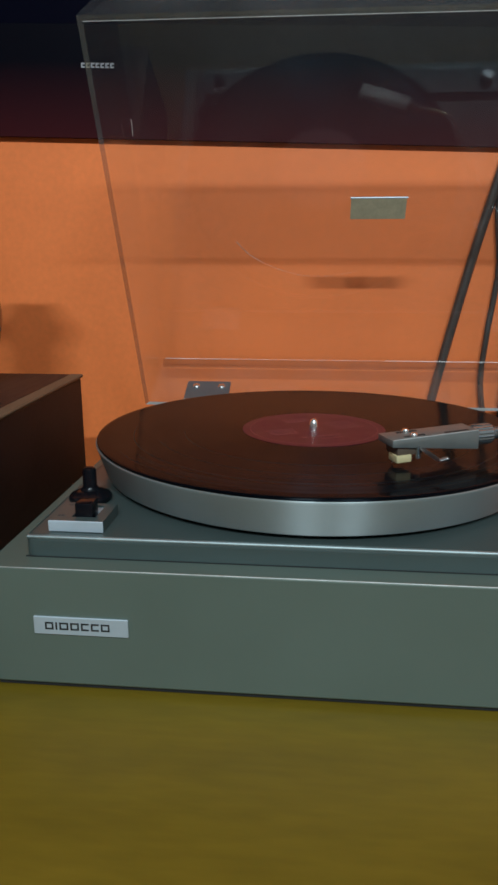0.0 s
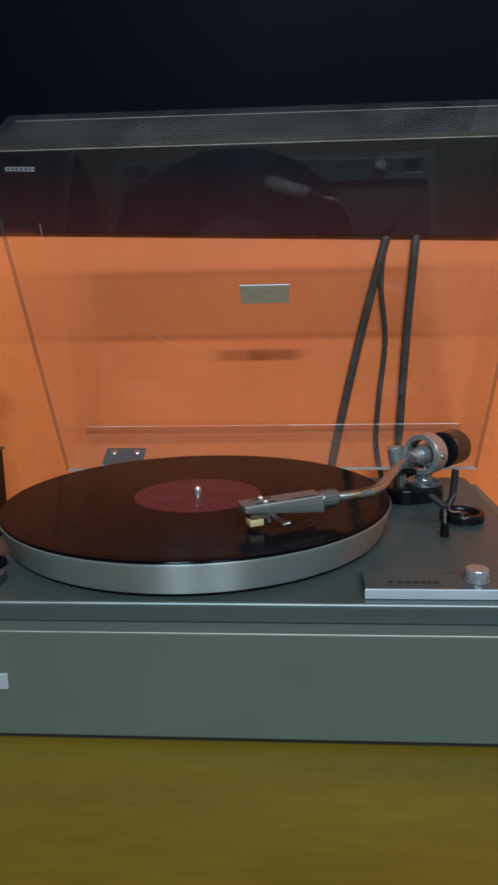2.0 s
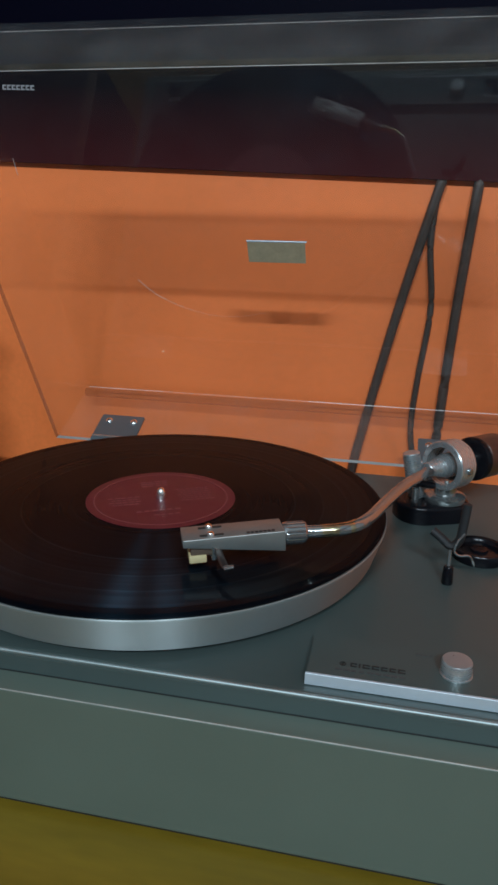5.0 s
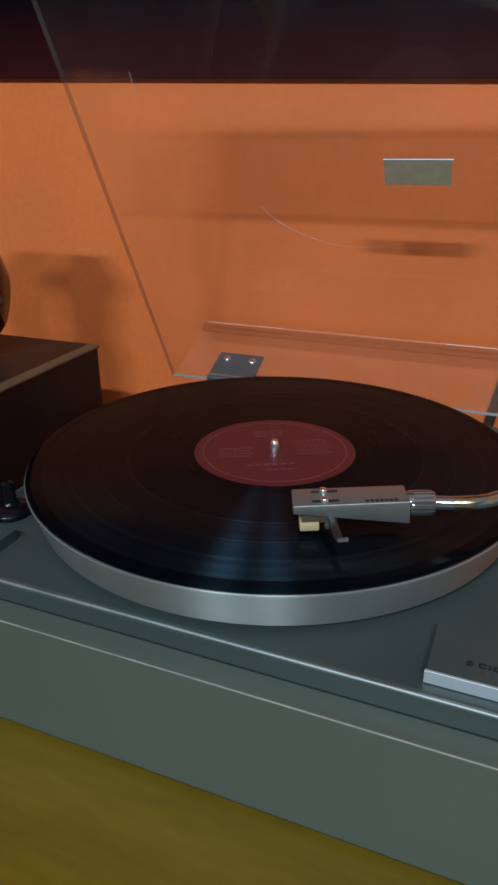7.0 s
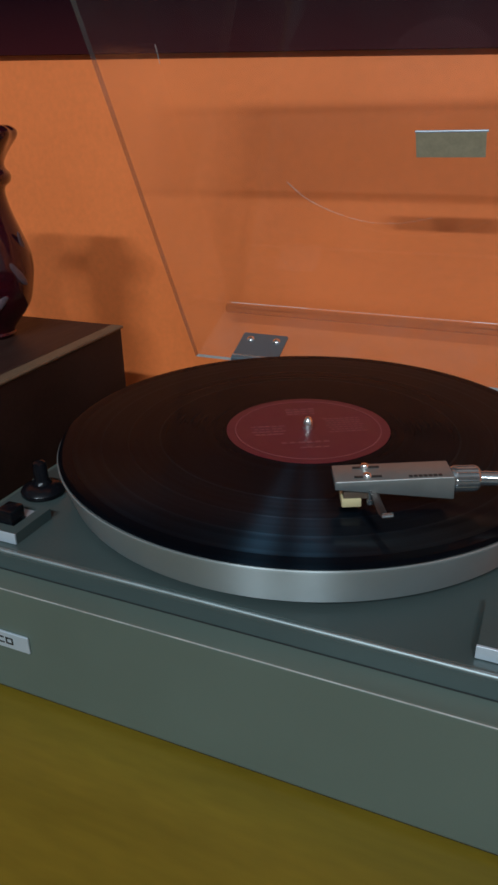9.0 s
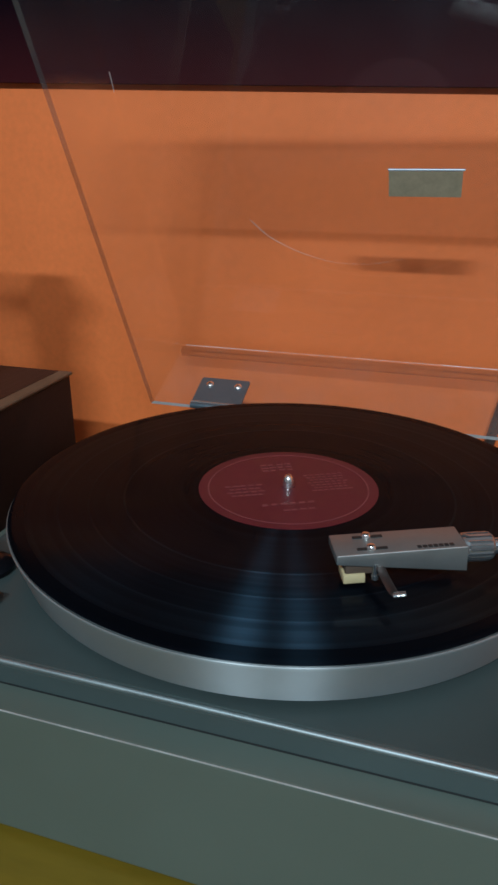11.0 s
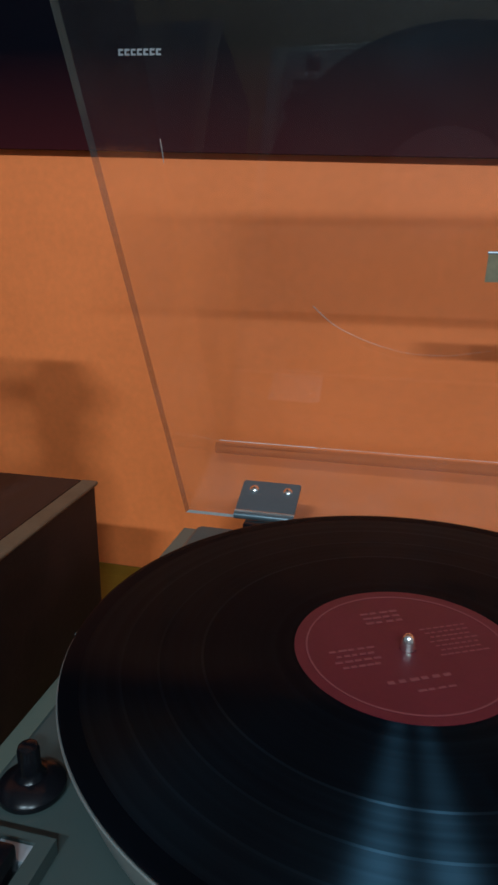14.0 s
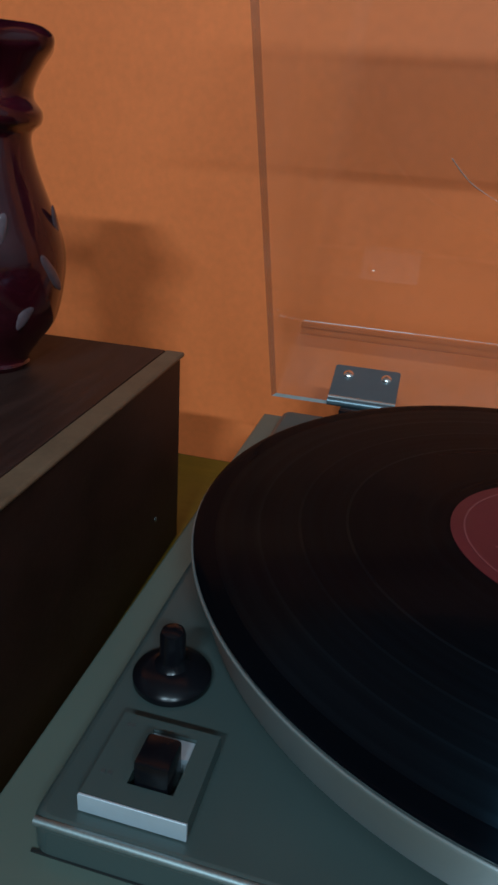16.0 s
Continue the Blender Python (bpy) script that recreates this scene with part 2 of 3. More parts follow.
STICKER = material("textured_foil_sticker", (0.50, 0.43, 0.28), 0.45, metal=0.2, vary=0.15, scale=120)
VINYL = vinyl("pressed_black_vinyl")
LID = acrylic("clear_worn_acrylic", (0.995, 0.992, 0.985), 0.010, 0.95, 0.056)
CLEAR = acrylic("clear_acrylic_back", (0.995, 0.992, 0.985), 0.006, 0.0, 0.0)
FRONT = acrylic("dull_acrylic_wall", (0.935, 0.93, 0.925), 0.032)
# side walls mirror less, to lighten the shadow they cast on the wall
SIDE = acrylic("low_gloss_acrylic_wall", (0.995, 0.992, 0.985), 0.015, 0.30)
RIM = acrylic("thick_acrylic_edge", (0.64, 0.57, 0.42), 0.075)
# tints of the added lid tubes that darken shadow lines on the wall
SHADOW_LINE = acrylic("lid_shadow_line_tint", (0.94, 0.93, 0.92), 0.006, 0.0, 0.0)
SHADOW_BAND = acrylic("lid_shadow_band_tint", (0.86, 0.84, 0.82), 0.006, 0.0, 0.0)
REAR = acrylic("hazy_acrylic_wall", (0.99, 0.985, 0.975), 0.022)
# pale opaque colour painting the glints along the lid's corners and rear rim
GLINT = material("painted_lid_glint", (0.80, 0.78, 0.76), 0.25, vary=0.2, scale=30)
SCRATCH_GLINT = material("white_scratch_glint", (0.8, 0.78, 0.75), 0.5)


# ---- shape helpers ----
def mesh_of(name, bm, *mats):
    me = bpy.data.meshes.new(name)
    bm.normal_update()
    bm.to_mesh(me)
    bm.free()
    for m in mats:
        me.materials.append(m)
    return me


def smooth(ob, degrees=35):
    me = ob.data
    me.shade_smooth()
    me.set_sharp_from_angle(angle=radians(degrees))
    # large plane faces keep their own normal beside a rounded edge
    wide = {k for p in me.polygons if p.area > 1e-3 for k in p.edge_keys}
    for e in me.edges:
        if e.key in wide:
            e.use_edge_sharp = True
    return ob


def part(name, bm, mat, parent, label="", m=None):
    """One mesh under a thing or a part; the points are given in world metres unless m says otherwise."""
    mats = mat if isinstance(mat, (list, tuple)) else (mat,)
    ob = smooth(new(name, mesh_of(name, bm, *mats)))
    ob.parent = parent
    base = Matrix.Identity(4)
    up = parent
    chain = []
    while up is not None:
        chain.append(up.matrix_basis)
        up = up.parent
    for c in reversed(chain):
        base = base @ c
    ob.matrix_basis = base.inverted() @ (m or Matrix.Identity(4))
    return tagged(ob, label) if label else ob


def thing(name, bm, mat, label, category, m=None, group="", kind=""):
    mats = mat if isinstance(mat, (list, tuple)) else (mat,)
    ob = smooth(new(name, mesh_of(name, bm, *mats)))
    if m is not None:
        ob.matrix_basis = m
    return tagged(ob, label, category, group, kind)


def holder(name, place, label, category, group=""):
    ob = new(name)
    ob.empty_display_size = 0.02
    ob.matrix_basis = pose(*place)
    return tagged(ob, label, category, group)


def box(lo, hi, bevel=0.0, segs=2, bm=None, m=None):
    bm = bm or bmesh.new()
    lo, hi = Vector(lo), Vector(hi)
    t = Matrix.Translation((lo + hi) / 2) @ Matrix.Diagonal((*(hi - lo), 1))
    got = bmesh.ops.create_cube(bm, size=1, matrix=(m or Matrix.Identity(4)) @ t)
    if bevel:
        edges = list({e for v in got["verts"] for e in v.link_edges})
        bmesh.ops.bevel(bm, geom=edges, offset=bevel, segments=segs, profile=0.5, affect="EDGES")
    return bm


def lathe(profile, steps=48, bm=None, m=None):
    """A turned body about z from (radius, height) pairs."""
    bm = bm or bmesh.new()
    m = m or Matrix.Identity(4)
    rings = []
    for r, z in profile:
        if r < 1e-6:
            rings.append([bm.verts.new(m @ Vector((0, 0, z)))])
        else:
            rings.append([bm.verts.new(m @ Vector((r * math.cos(2 * math.pi * k / steps), r * math.sin(2 * math.pi * k / steps), z))) for k in range(steps)])
    for a, b in zip(rings, rings[1:]):
        for k in range(steps):
            j = (k + 1) % steps
            if len(a) == 1 and len(b) == 1:
                continue
            if len(a) == 1:
                bm.faces.new((a[0], b[j], b[k]))
            elif len(b) == 1:
                bm.faces.new((a[k], a[j], b[0]))
            else:
                bm.faces.new((a[k], a[j], b[j], b[k]))
    bmesh.ops.recalc_face_normals(bm, faces=bm.faces)
    return bm


def spline(points, steps=10):
    """Points on a smooth line through the given ones."""
    p = [Vector(q) for q in points]
    p = [2 * p[0] - p[1]] + p + [2 * p[-1] - p[-2]]
    out = []
    for i in range(1, len(p) - 2):
        for k in range(steps):
            t = k / steps
            out.append(0.5 * ((2 * p[i]) + (p[i + 1] - p[i - 1]) * t + (2 * p[i - 1] - 5 * p[i] + 4 * p[i + 1] - p[i + 2]) * t * t + (3 * p[i] - p[i - 1] - 3 * p[i + 1] + p[i + 2]) * t ** 3))
    return out + [p[-2]]


def tube(points, radius, sides=14, bm=None, squash=1.0):
    bm = bm or bmesh.new()
    pts = [Vector(q) for q in points]
    rings = []
    for i, q in enumerate(pts):
        d = (pts[min(i + 1, len(pts) - 1)] - pts[max(i - 1, 0)]).normalized()
        a = d.cross(Vector((0, 0, 1)))
        a = (a if a.length > 0.05 else d.cross(Vector((0, 1, 0)))).normalized()
        b = d.cross(a).normalized() * squash
        rings.append([bm.verts.new(q + radius * (math.cos(2 * math.pi * k / sides) * a + math.sin(2 * math.pi * k / sides) * b)) for k in range(sides)])
    for r, s in zip(rings, rings[1:]):
        for k in range(sides):
            bm.faces.new((r[k], r[(k + 1) % sides], s[(k + 1) % sides], s[k]))
    bm.faces.new(rings[0])
    bm.faces.new(rings[-1])
    bmesh.ops.recalc_face_normals(bm, faces=bm.faces)
    return bm


def axis_frame(origin, along):
    """A frame at origin whose z runs along the given way."""
    return Matrix.Translation(origin) @ Vector(along).to_track_quat("Z", "Y").to_matrix().to_4x4()


def prism(outline, z0, z1, bm=None, m=None, bevel=0.0):
    """An upright block over a flat outline."""
    bm = bm or bmesh.new()
    m = m or Matrix.Identity(4)
    low = [bm.verts.new(m @ Vector((x, y, z0))) for x, y in outline]
    top = [bm.verts.new(m @ Vector((x, y, z1))) for x, y in outline]
    n = len(outline)
    faces = [bm.faces.new(low[::-1]), bm.faces.new(top)]
    faces += [bm.faces.new((low[k], low[(k + 1) % n], top[(k + 1) % n], top[k])) for k in range(n)]
    bmesh.ops.recalc_face_normals(bm, faces=faces)
    if bevel:
        bmesh.ops.bevel(bm, geom=list(faces[1].edges), offset=bevel, segments=4, profile=0.5, affect="EDGES")
    return bm


def rounded(x0, y0, x1, y1, r, steps=5):
    out = []
    for cx, cy, a in ((x1 - r, y1 - r, 0), (x0 + r, y1 - r, 90), (x0 + r, y0 + r, 180), (x1 - r, y0 + r, 270)):
        out += [(cx + r * math.cos(radians(a + 90 * k / steps)), cy + r * math.sin(radians(a + 90 * k / steps))) for k in range(steps + 1)]
    return out


# ---- the room ----
WALL_Y = 0.240
thing("wall_north", box((-2.2, WALL_Y, -0.76), (2.2, WALL_Y + 0.12, 2.1)), WALL, "orange painted plaster wall behind the table", "wall", kind="structure")
thing("wall_south", box((-2.2, -3.12, -0.76), (2.2, -3.0, 2.1)), ROOM, "plain plaster wall across the room", "wall", kind="structure")
thing("wall_west", box((-2.32, -3.12, -0.76), (-2.2, 0.36, 2.1)), ROOM, "plain plaster side wall of the room", "wall", kind="structure")
thing("wall_east", box((2.2, -3.12, -0.76), (2.32, 0.36, 2.1)), ROOM, "plain plaster side wall of the room", "wall", kind="structure")
thing("floor", box((-2.32, -3.12, -0.88), (2.32, 0.36, -0.76)), FLOOR, "dark boarded floor of the room", "floor", kind="structure")
thing("ceiling", box((-2.32, -3.12, 2.1), (2.32, 0.36, 2.2)), ROOM, "plain plaster ceiling", "ceiling", kind="structure")


# ---- the table ----
def build_table():
    t = holder("table", (0, -0.1, -0.76), "ochre varnished wooden table against the orange wall", "table")
    part("tabletop", box((-0.85, -0.60, -0.035), (0.85, 0.2385, 0.0), 0.004), TABLE, t)
    part("apron", box((-0.80, -0.56, -0.115), (0.80, -0.538, -0.0352)), TABLE, t)
    for x in (-0.80, 0.74):
        for y in (-0.535, 0.17):
            part("leg", box((x, y, -0.76), (x + 0.06, y + 0.06, -0.0352), 0.003), TABLE, t)


build_table()


# ---- the television on the wall ----
def build_television():
    tilt = pose(-0.2117, 0.2330, 0.3377, 0, 2.05, 0)
    tv = new("television")
    tv.matrix_basis = tilt
    tv.empty_display_size = 0.05
    tagged(tv, "switched-off black television with a wine-red tinted glossy frame", "television")
    w, h = 0.53, 0.66
    part("housing", box((-w + 0.01, 0.0044, 0.012), (w - 0.01, 0.0056, h), 0.0004), TVBODY, tv, m=tilt)
    part("wall_mount", box((-0.15, 0.0057, 0.25), (0.15, 0.0068, 0.45)), TVBODY, tv, m=tilt)
    part("lower_bezel", box((-w, 0, 0), (w, 0.0042, 0.100), 0.0005, 2), BEZEL, tv, "glossy black bar fading to wine red", tilt)
    part("upper_bezel", box((-w, 0, h - 0.04), (w, 0.0042, h + 0.01), 0.0012, 3), TVBODY, tv, m=tilt)
    for x in (-w, w - 0.04):
        part("side_bezel", box((x, 0, 0.1003), (x + 0.04, 0.0042, h - 0.0403), 0.0012, 3), TVBODY, tv, m=tilt)
    part("screen", box((-w + 0.0403, 0.0012, 0.1003), (w - 0.0403, 0.0042, h - 0.0403)), SCREEN, tv, "dark switched-off glass screen", tilt)
    bm = bmesh.new()
    for k in range(7):
        x = -0.0193 + k * 0.0047
        box((x, -0.0006, 0.0622), (x + 0.0035, 0.0, 0.0634), bm=bm)
        box((x, -0.0006, 0.0652), (x + 0.0035, 0.0, 0.0664), bm=bm)
        box((x, -0.0006, 0.0634), (x + 0.0012, 0.0, 0.0652), bm=bm)
    part("maker_mark", bm, PLAIN, tv, "small pale grey printed mark", tilt)


build_television()


# ---- cables on the wall ----
def build_cable(points, radius, label):
    return thing("hanging_cable", tube(spline(points, 12), radius, 10), CABLE, label, "cable", group="cables hanging below the television")


build_cable([(0.1735, 0.2350, 0.3215), (0.1705, 0.2345, 0.312), (0.146, 0.2345, 0.215), (0.118, 0.2345, 0.085), (0.110, 0.2345, 0.030), (0.112, 0.225, 0.0048)], 0.0044, "thick dark cable slanting down the orange wall")
build_cable([(0.1740, 0.2365, 0.3215), (0.1710, 0.236, 0.310), (0.169, 0.236, 0.27), (0.174, 0.236, 0.215), (0.168, 0.236, 0.15), (0.166, 0.236, 0.10), (0.176, 0.236, 0.045), (0.182, 0.228, 0.0036)], 0.0028, "thin dark cable hanging in a loose wave")
build_cable([(0.2040, 0.2350, 0.3205), (0.2030, 0.2345, 0.310), (0.196, 0.2345, 0.215), (0.190, 0.2345, 0.10), (0.187, 0.2345, 0.035), (0.188, 0.225, 0.0048)], 0.0044, "thick dark cable hanging nearly straight")


# ---- the loudspeaker and the vase on it ----
def build_speaker():
    turn = pose(-0.2052, 0.1172, 0, 0, 0, 1.0)
    s = new("loudspeaker")
    s.matrix_basis, s.empty_display_size = turn, 0.02
    tagged(s, "dark stained wooden box loudspeaker lying beside the turntable", "speaker")
    part("cabinet", box((-0.220, -0.265, 0.0), (-0.0022, -0.0008, 0.1225), 0.0015), WOODBOX, s, m=turn)
    part("top_panel", box((-0.2215, -0.267, 0.1227), (-0.0120, 0.0, 0.1253), 0.0008), WOODBOX, s, m=turn)
    part("edge_strip", box((-0.0118, -0.267, 0.1227), (0.0, 0.0, 0.1256), 0.0014, 3), WOODEDGE, s, "paler worn strip along the top edge", turn)
    part("grille", box((-0.210, -0.273, 0.012), (-0.013, -0.2652, 0.112), 0.002), GRILLE, s, "black cloth front grille", turn)
    part("side_stud", lathe([(0, 0), (0.0016, 0), (0.0015, 0.0010), (0.0008, 0.0015), (0, 0.0016)], 16), CHROME, s, "small bright metal stud", axis_frame((-0.2074, 0.0757, 0.0350), (1, 0, 0)))


build_speaker()


def build_vase():
    v = holder("vase", (-0.2885, 0.052, 0.1253), "dark red glazed vase with pale relief standing on the loudspeaker", "vase")
    m = pose(-0.2885, 0.052, 0.1253)
    shape = [(0.0185, 0.003), (0.0180, 0.006), (0.024, 0.014), (0.033, 0.026), (0.0375, 0.042), (0.0393, 0.056), (0.0380, 0.068), (0.0335, 0.082), (0.0288, 0.096), (0.0262, 0.108), (0.0268, 0.114), (0.0310, 0.118), (0.0318, 0.123), (0.0285, 0.128), (0.0290, 0.133), (0.0345, 0.142), (0.0392, 0.149), (0.0385, 0.154), (0.031, 0.157), (0.025, 0.150), (0.021, 0.130), (0.019, 0.110)]
    prof = [(0, 0), (0.016, 0)] + [(q.x, q.y) for q in spline([(r, z, 0) for r, z in shape], 4)] + [(0, 0.10)]
    bm = lathe(prof, 64)
    for q in bm.verts:
        r = math.hypot(q.co.x, q.co.y)
        if r > 1e-4 and q.co.z > 0.131:
            a = math.atan2(q.co.y, q.co.x)
            k = 1 + 0.10 * math.cos(6 * a) * (q.co.z - 0.131) / 0.026
            q.co.x, q.co.y = q.co.x * k, q.co.y * k
    part("body", bm, VASE, v, m=m)
    rnd = random.Random(4)
    for k in range(9):
        a, z = -2.6 + k * 0.36, 0.040 + 0.030 * (k % 3) / 2 + rnd.uniform(-0.004, 0.004)
        r = 0.0385 - 0.35 * max(0, abs(z - 0.056) - 0.010)
        f = m @ pose(r * math.cos(a), r * math.sin(a), z) @ Matrix.Rotation(a, 4, "Z") @ Matrix.Rotation(rnd.uniform(-0.8, 0.8), 4, "X")
        leaf = bmesh.new()
        bmesh.ops.create_uvsphere(leaf, u_segments=12, v_segments=8, radius=1, matrix=f @ Matrix.Diagonal((0.0012, 0.0034, 0.0120, 1)))
        part("relief_petal", leaf, GLAZE, v, "raised petal, pale for its highlight")


build_vase()

# ---- the turntable ----
TT = holder("turntable", (0.047, 0, 0), "grey metallic record player with its clear lid raised", "record player")
X0, X1, Y0, Y1 = -0.1685, 0.2615, -0.1630, 0.1775
DECK_Z = 0.0824


def build_plinth():
    body = part("plinth", box((X0, Y0, 0.0033), (X1, Y1, 0.0704), 0.0012, 3), SILVER, TT, "grey-green metallic painted case")
    for x in (X0 + 0.03, X1 - 0.03):
        for y in (Y0 + 0.03, Y1 - 0.03):
            part("foot", lathe([(0, 0), (0.015, 0), (0.016, 0.001), (0.016, 0.0029), (0, 0.0029)], 24), RUBBER, TT, m=pose(x, y, 0))
    part("bottom_board", box((X0 + 0.002, Y0 + 0.0024, 0.0006), (X1 - 0.001, Y1 - 0.002, 0.0031)), RUBBER, TT)
    deck = part("deck_panel", prism(rounded(-0.1513, -0.1490, X1 - 0.0155, 0.1595, 0.0055), 0.0708, DECK_Z, bevel=0.0030), DECK, TT, "dark grey metallic top panel")
    # black strip painting the shade line at the foot of the deck's front
    part("painted_gap_shade", box((-0.1507, -0.1494, 0.0705), (X1 - 0.0162, -0.1485, 0.0710)), INK, TT)
    # bright tubes standing in for the highlights on the case and deck edges
    part("edge_highlight", tube([(X0 + 0.001, Y0 + 0.0002, 0.0702), (X1 - 0.001, Y0 + 0.0002, 0.0702)], 0.00030, 8), GLEAM, body, "thin pale line painted as the case's edge highlight")
    part("deck_edge", tube([(-0.1495, -0.1480, DECK_Z - 0.0010), (X1 - 0.0175, -0.1480, DECK_Z - 0.0010)], 0.00125, 12), EDGE_SHEEN, deck, "rounded front edge with its highlight in the colour")
    badge = part("badge", box((-0.1430, Y0 - 0.0014, 0.0336), (-0.0925, Y0 - 0.0001, 0.0437), 0.0003, 1), TRIM, body, "bright metal name badge with dark marks")
    x = -0.1368
    yb = Y0 - 0.0016
    for w, hollow in ((0.0045, 1), (0.0010, 0), (0.0048, 1), (0.0046, 1), (0.0042, 2), (0.0042, 2), (0.0046, 1)):
        bm = bmesh.new()
        za, zb, th = 0.0366, 0.0408, 0.0009
        box((x, yb, za), (x + 0.0009, yb + 0.0003, zb), bm=bm)
        if hollow:
            box((x + 0.0009, yb, zb - th), (x + w, yb + 0.0003, zb), bm=bm)
            box((x + 0.0009, yb, za), (x + w, yb + 0.0003, za + th), bm=bm)
        if hollow == 1:
            box((x + w - 0.0009, yb, za + th), (x + w, yb + 0.0003, zb - th), bm=bm)
        part("badge_mark", bm, INK, body)
        x += w + 0.0011
    return body, deck


PLINTH, DECKP = build_plinth()


def wedge_plate(x0, x1, y0, y1, z1, hole):
    """A raised plate in one piece with an opening (x0, x1, y0, y1) through it."""
    bm = bmesh.new()
    rings = []
    for a, b, c, d in ((x0, x1, y0, y1), hole):
        for z in (DECK_Z + 0.0001, z1):
            rings.append([bm.verts.new(q) for q in ((a, c, z), (b, c, z), (b, d, z), (a, d, z))])
    low, top, hole_low, hole_top = rings
    for p, q in ((low, top), (top, hole_top), (hole_top, hole_low), (hole_low, low)):
        for k in range(4):
            bm.faces.new((p[k], p[(k + 1) % 4], q[(k + 1) % 4], q[k]))
    bmesh.ops.recalc_face_normals(bm, faces=bm.faces)
    return bm


def bars(bm, x, y, z, width, height, count, rnd):
    """Plain bars in place of small print."""
    at = x
    for _ in range(count):
        w = width / count * rnd.uniform(0.6, 0.9)
        box((at, y, z), (at + w, y + height, z + 0.0002), bm=bm)
        at += width / count


def build_controls():
    top = 0.0887
    plate = part("control_plate", wedge_plate(0.1190, X1 - 0.0155, -0.1400, -0.1085, top, (0.2150, 0.2385, -0.1365, -0.1175)), DECK, TT, "raised dark control plate with a bright front edge")
    part("front_edge", prism([(0.1185, -0.1416), (X1 - 0.0153, -0.1416), (X1 - 0.0153, -0.1401), (0.1185, -0.1401)], DECK_Z + 0.0005, top + 0.0002, bevel=0.0004), TRIM, plate, "bright anodised front edge")
    part("slot", box((0.2152, -0.1363, DECK_Z + 0.0001), (0.2383, -0.1177, DECK_Z + 0.0012)), INK, plate, "black recessed slot")
    part("slot_rim", box((0.2140, -0.1174, top + 0.0001), (0.2395, -0.1158, top + 0.0009), 0.0002, 1), TRIM, plate)
    part("slider", box((0.2235, -0.131, DECK_Z + 0.0013), (0.2300, -0.123, top + 0.003), 0.0006), BLACK, plate)
    bm = lathe([(0, 0), (0.0075, 0), (0.0075, 0.0006), (0.0073, 0.0008), (0.0071, 0.0066), (0.0066, 0.0073), (0.0030, 0.0074), (0, 0.0072)], 48)
    for v in bm.verts:
        r = math.hypot(v.co.x, v.co.y)
        if 0.00705 < r < 0.00735 and (int(round(math.atan2(v.co.y, v.co.x) / (2 * math.pi) * 48)) % 2):
            v.co.x, v.co.y = v.co.x * 0.975, v.co.y * 0.975
    part("knob", bm, ALU, plate, "round ribbed aluminium knob", pose(0.1868, -0.1255, top))
    rnd = random.Random(2)
    zt = top + 0.0001
    bm = bmesh.new()
    lathe([(0.0011, 0), (0.0016, 0), (0.0016, 0.0002), (0.0011, 0.0002), (0.0011, 0)], 20, bm=bm, m=pose(0.1350, -0.1303, zt))
    box((0.1346, -0.1316, zt), (0.1354, -0.1296, zt + 0.0002), bm=bm)
    part("printed_mark", bm, INK, plate)
    bm = bmesh.new()
    x = 0.1385
    for w in (0.0030, 0.0009, 0.0034, 0.0033, 0.0030, 0.0030, 0.0034):
        box((x, -0.1318, zt), (x + 0.0008, -0.1288, zt + 0.0002), bm=bm)
        if w > 0.001:
            box((x + 0.0008, -0.1296, zt), (x + w, -0.1288, zt + 0.0002), bm=bm)
            box((x + 0.0008, -0.1318, zt), (x + w, -0.1310, zt + 0.0002), bm=bm)
        x += w + 0.0009
    part("printed_name_bars", bm, INK, plate)
    bm = bmesh.new()
    bars(bm, 0.1318, -0.1356, zt, 0.033, 0.0013, 9, rnd)
    part("printed_line", bm, GREYINK, plate)
    for x, y, w, c in ((0.1685, -0.1150, 0.0085, 4), (0.2020, -0.1385, 0.0100, 4), (0.2085, -0.1175, 0.0040, 2)):
        bm = bmesh.new()
        bars(bm, x, y, zt, w, 0.0012, c, rnd)
        part("printed_word", bm, GREYINK, plate)

    switch = part("switch_plate", wedge_plate(-0.1395, -0.1100, -0.1420, -0.1136, top, (-0.1290, -0.1160, -0.1360, -0.1170)), DECK, TT, "raised switch plate with a bright front edge")
    part("front_edge", prism([(-0.1397, -0.1430), (-0.1098, -0.1430), (-0.1098, -0.1421), (-0.1397, -0.1421)], DECK_Z + 0.0005, top + 0.0002, bevel=0.0004), TRIM, switch, "bright anodised front edge")
    bm = box((-0.1276, -0.1355, DECK_Z + 0.0001), (-0.1176, -0.1245, top + 0.0075), 0.0012)
    part("switch_lever", bm, BLACK, switch, "black switch lever")
    part("recess", box((-0.1289, -0.1235, DECK_Z + 0.0001), (-0.1161, -0.1172, top - 0.0012)), TRIM, switch)
    bm = bmesh.new()
    bars(bm, -0.1370, -0.1182, zt, 0.0030, 0.0011, 2, rnd)
    bars(bm, -0.1370, -0.1350, zt, 0.0036, 0.0011, 2, rnd)
    part("printed_word", bm, GREYINK, switch)


build_controls()


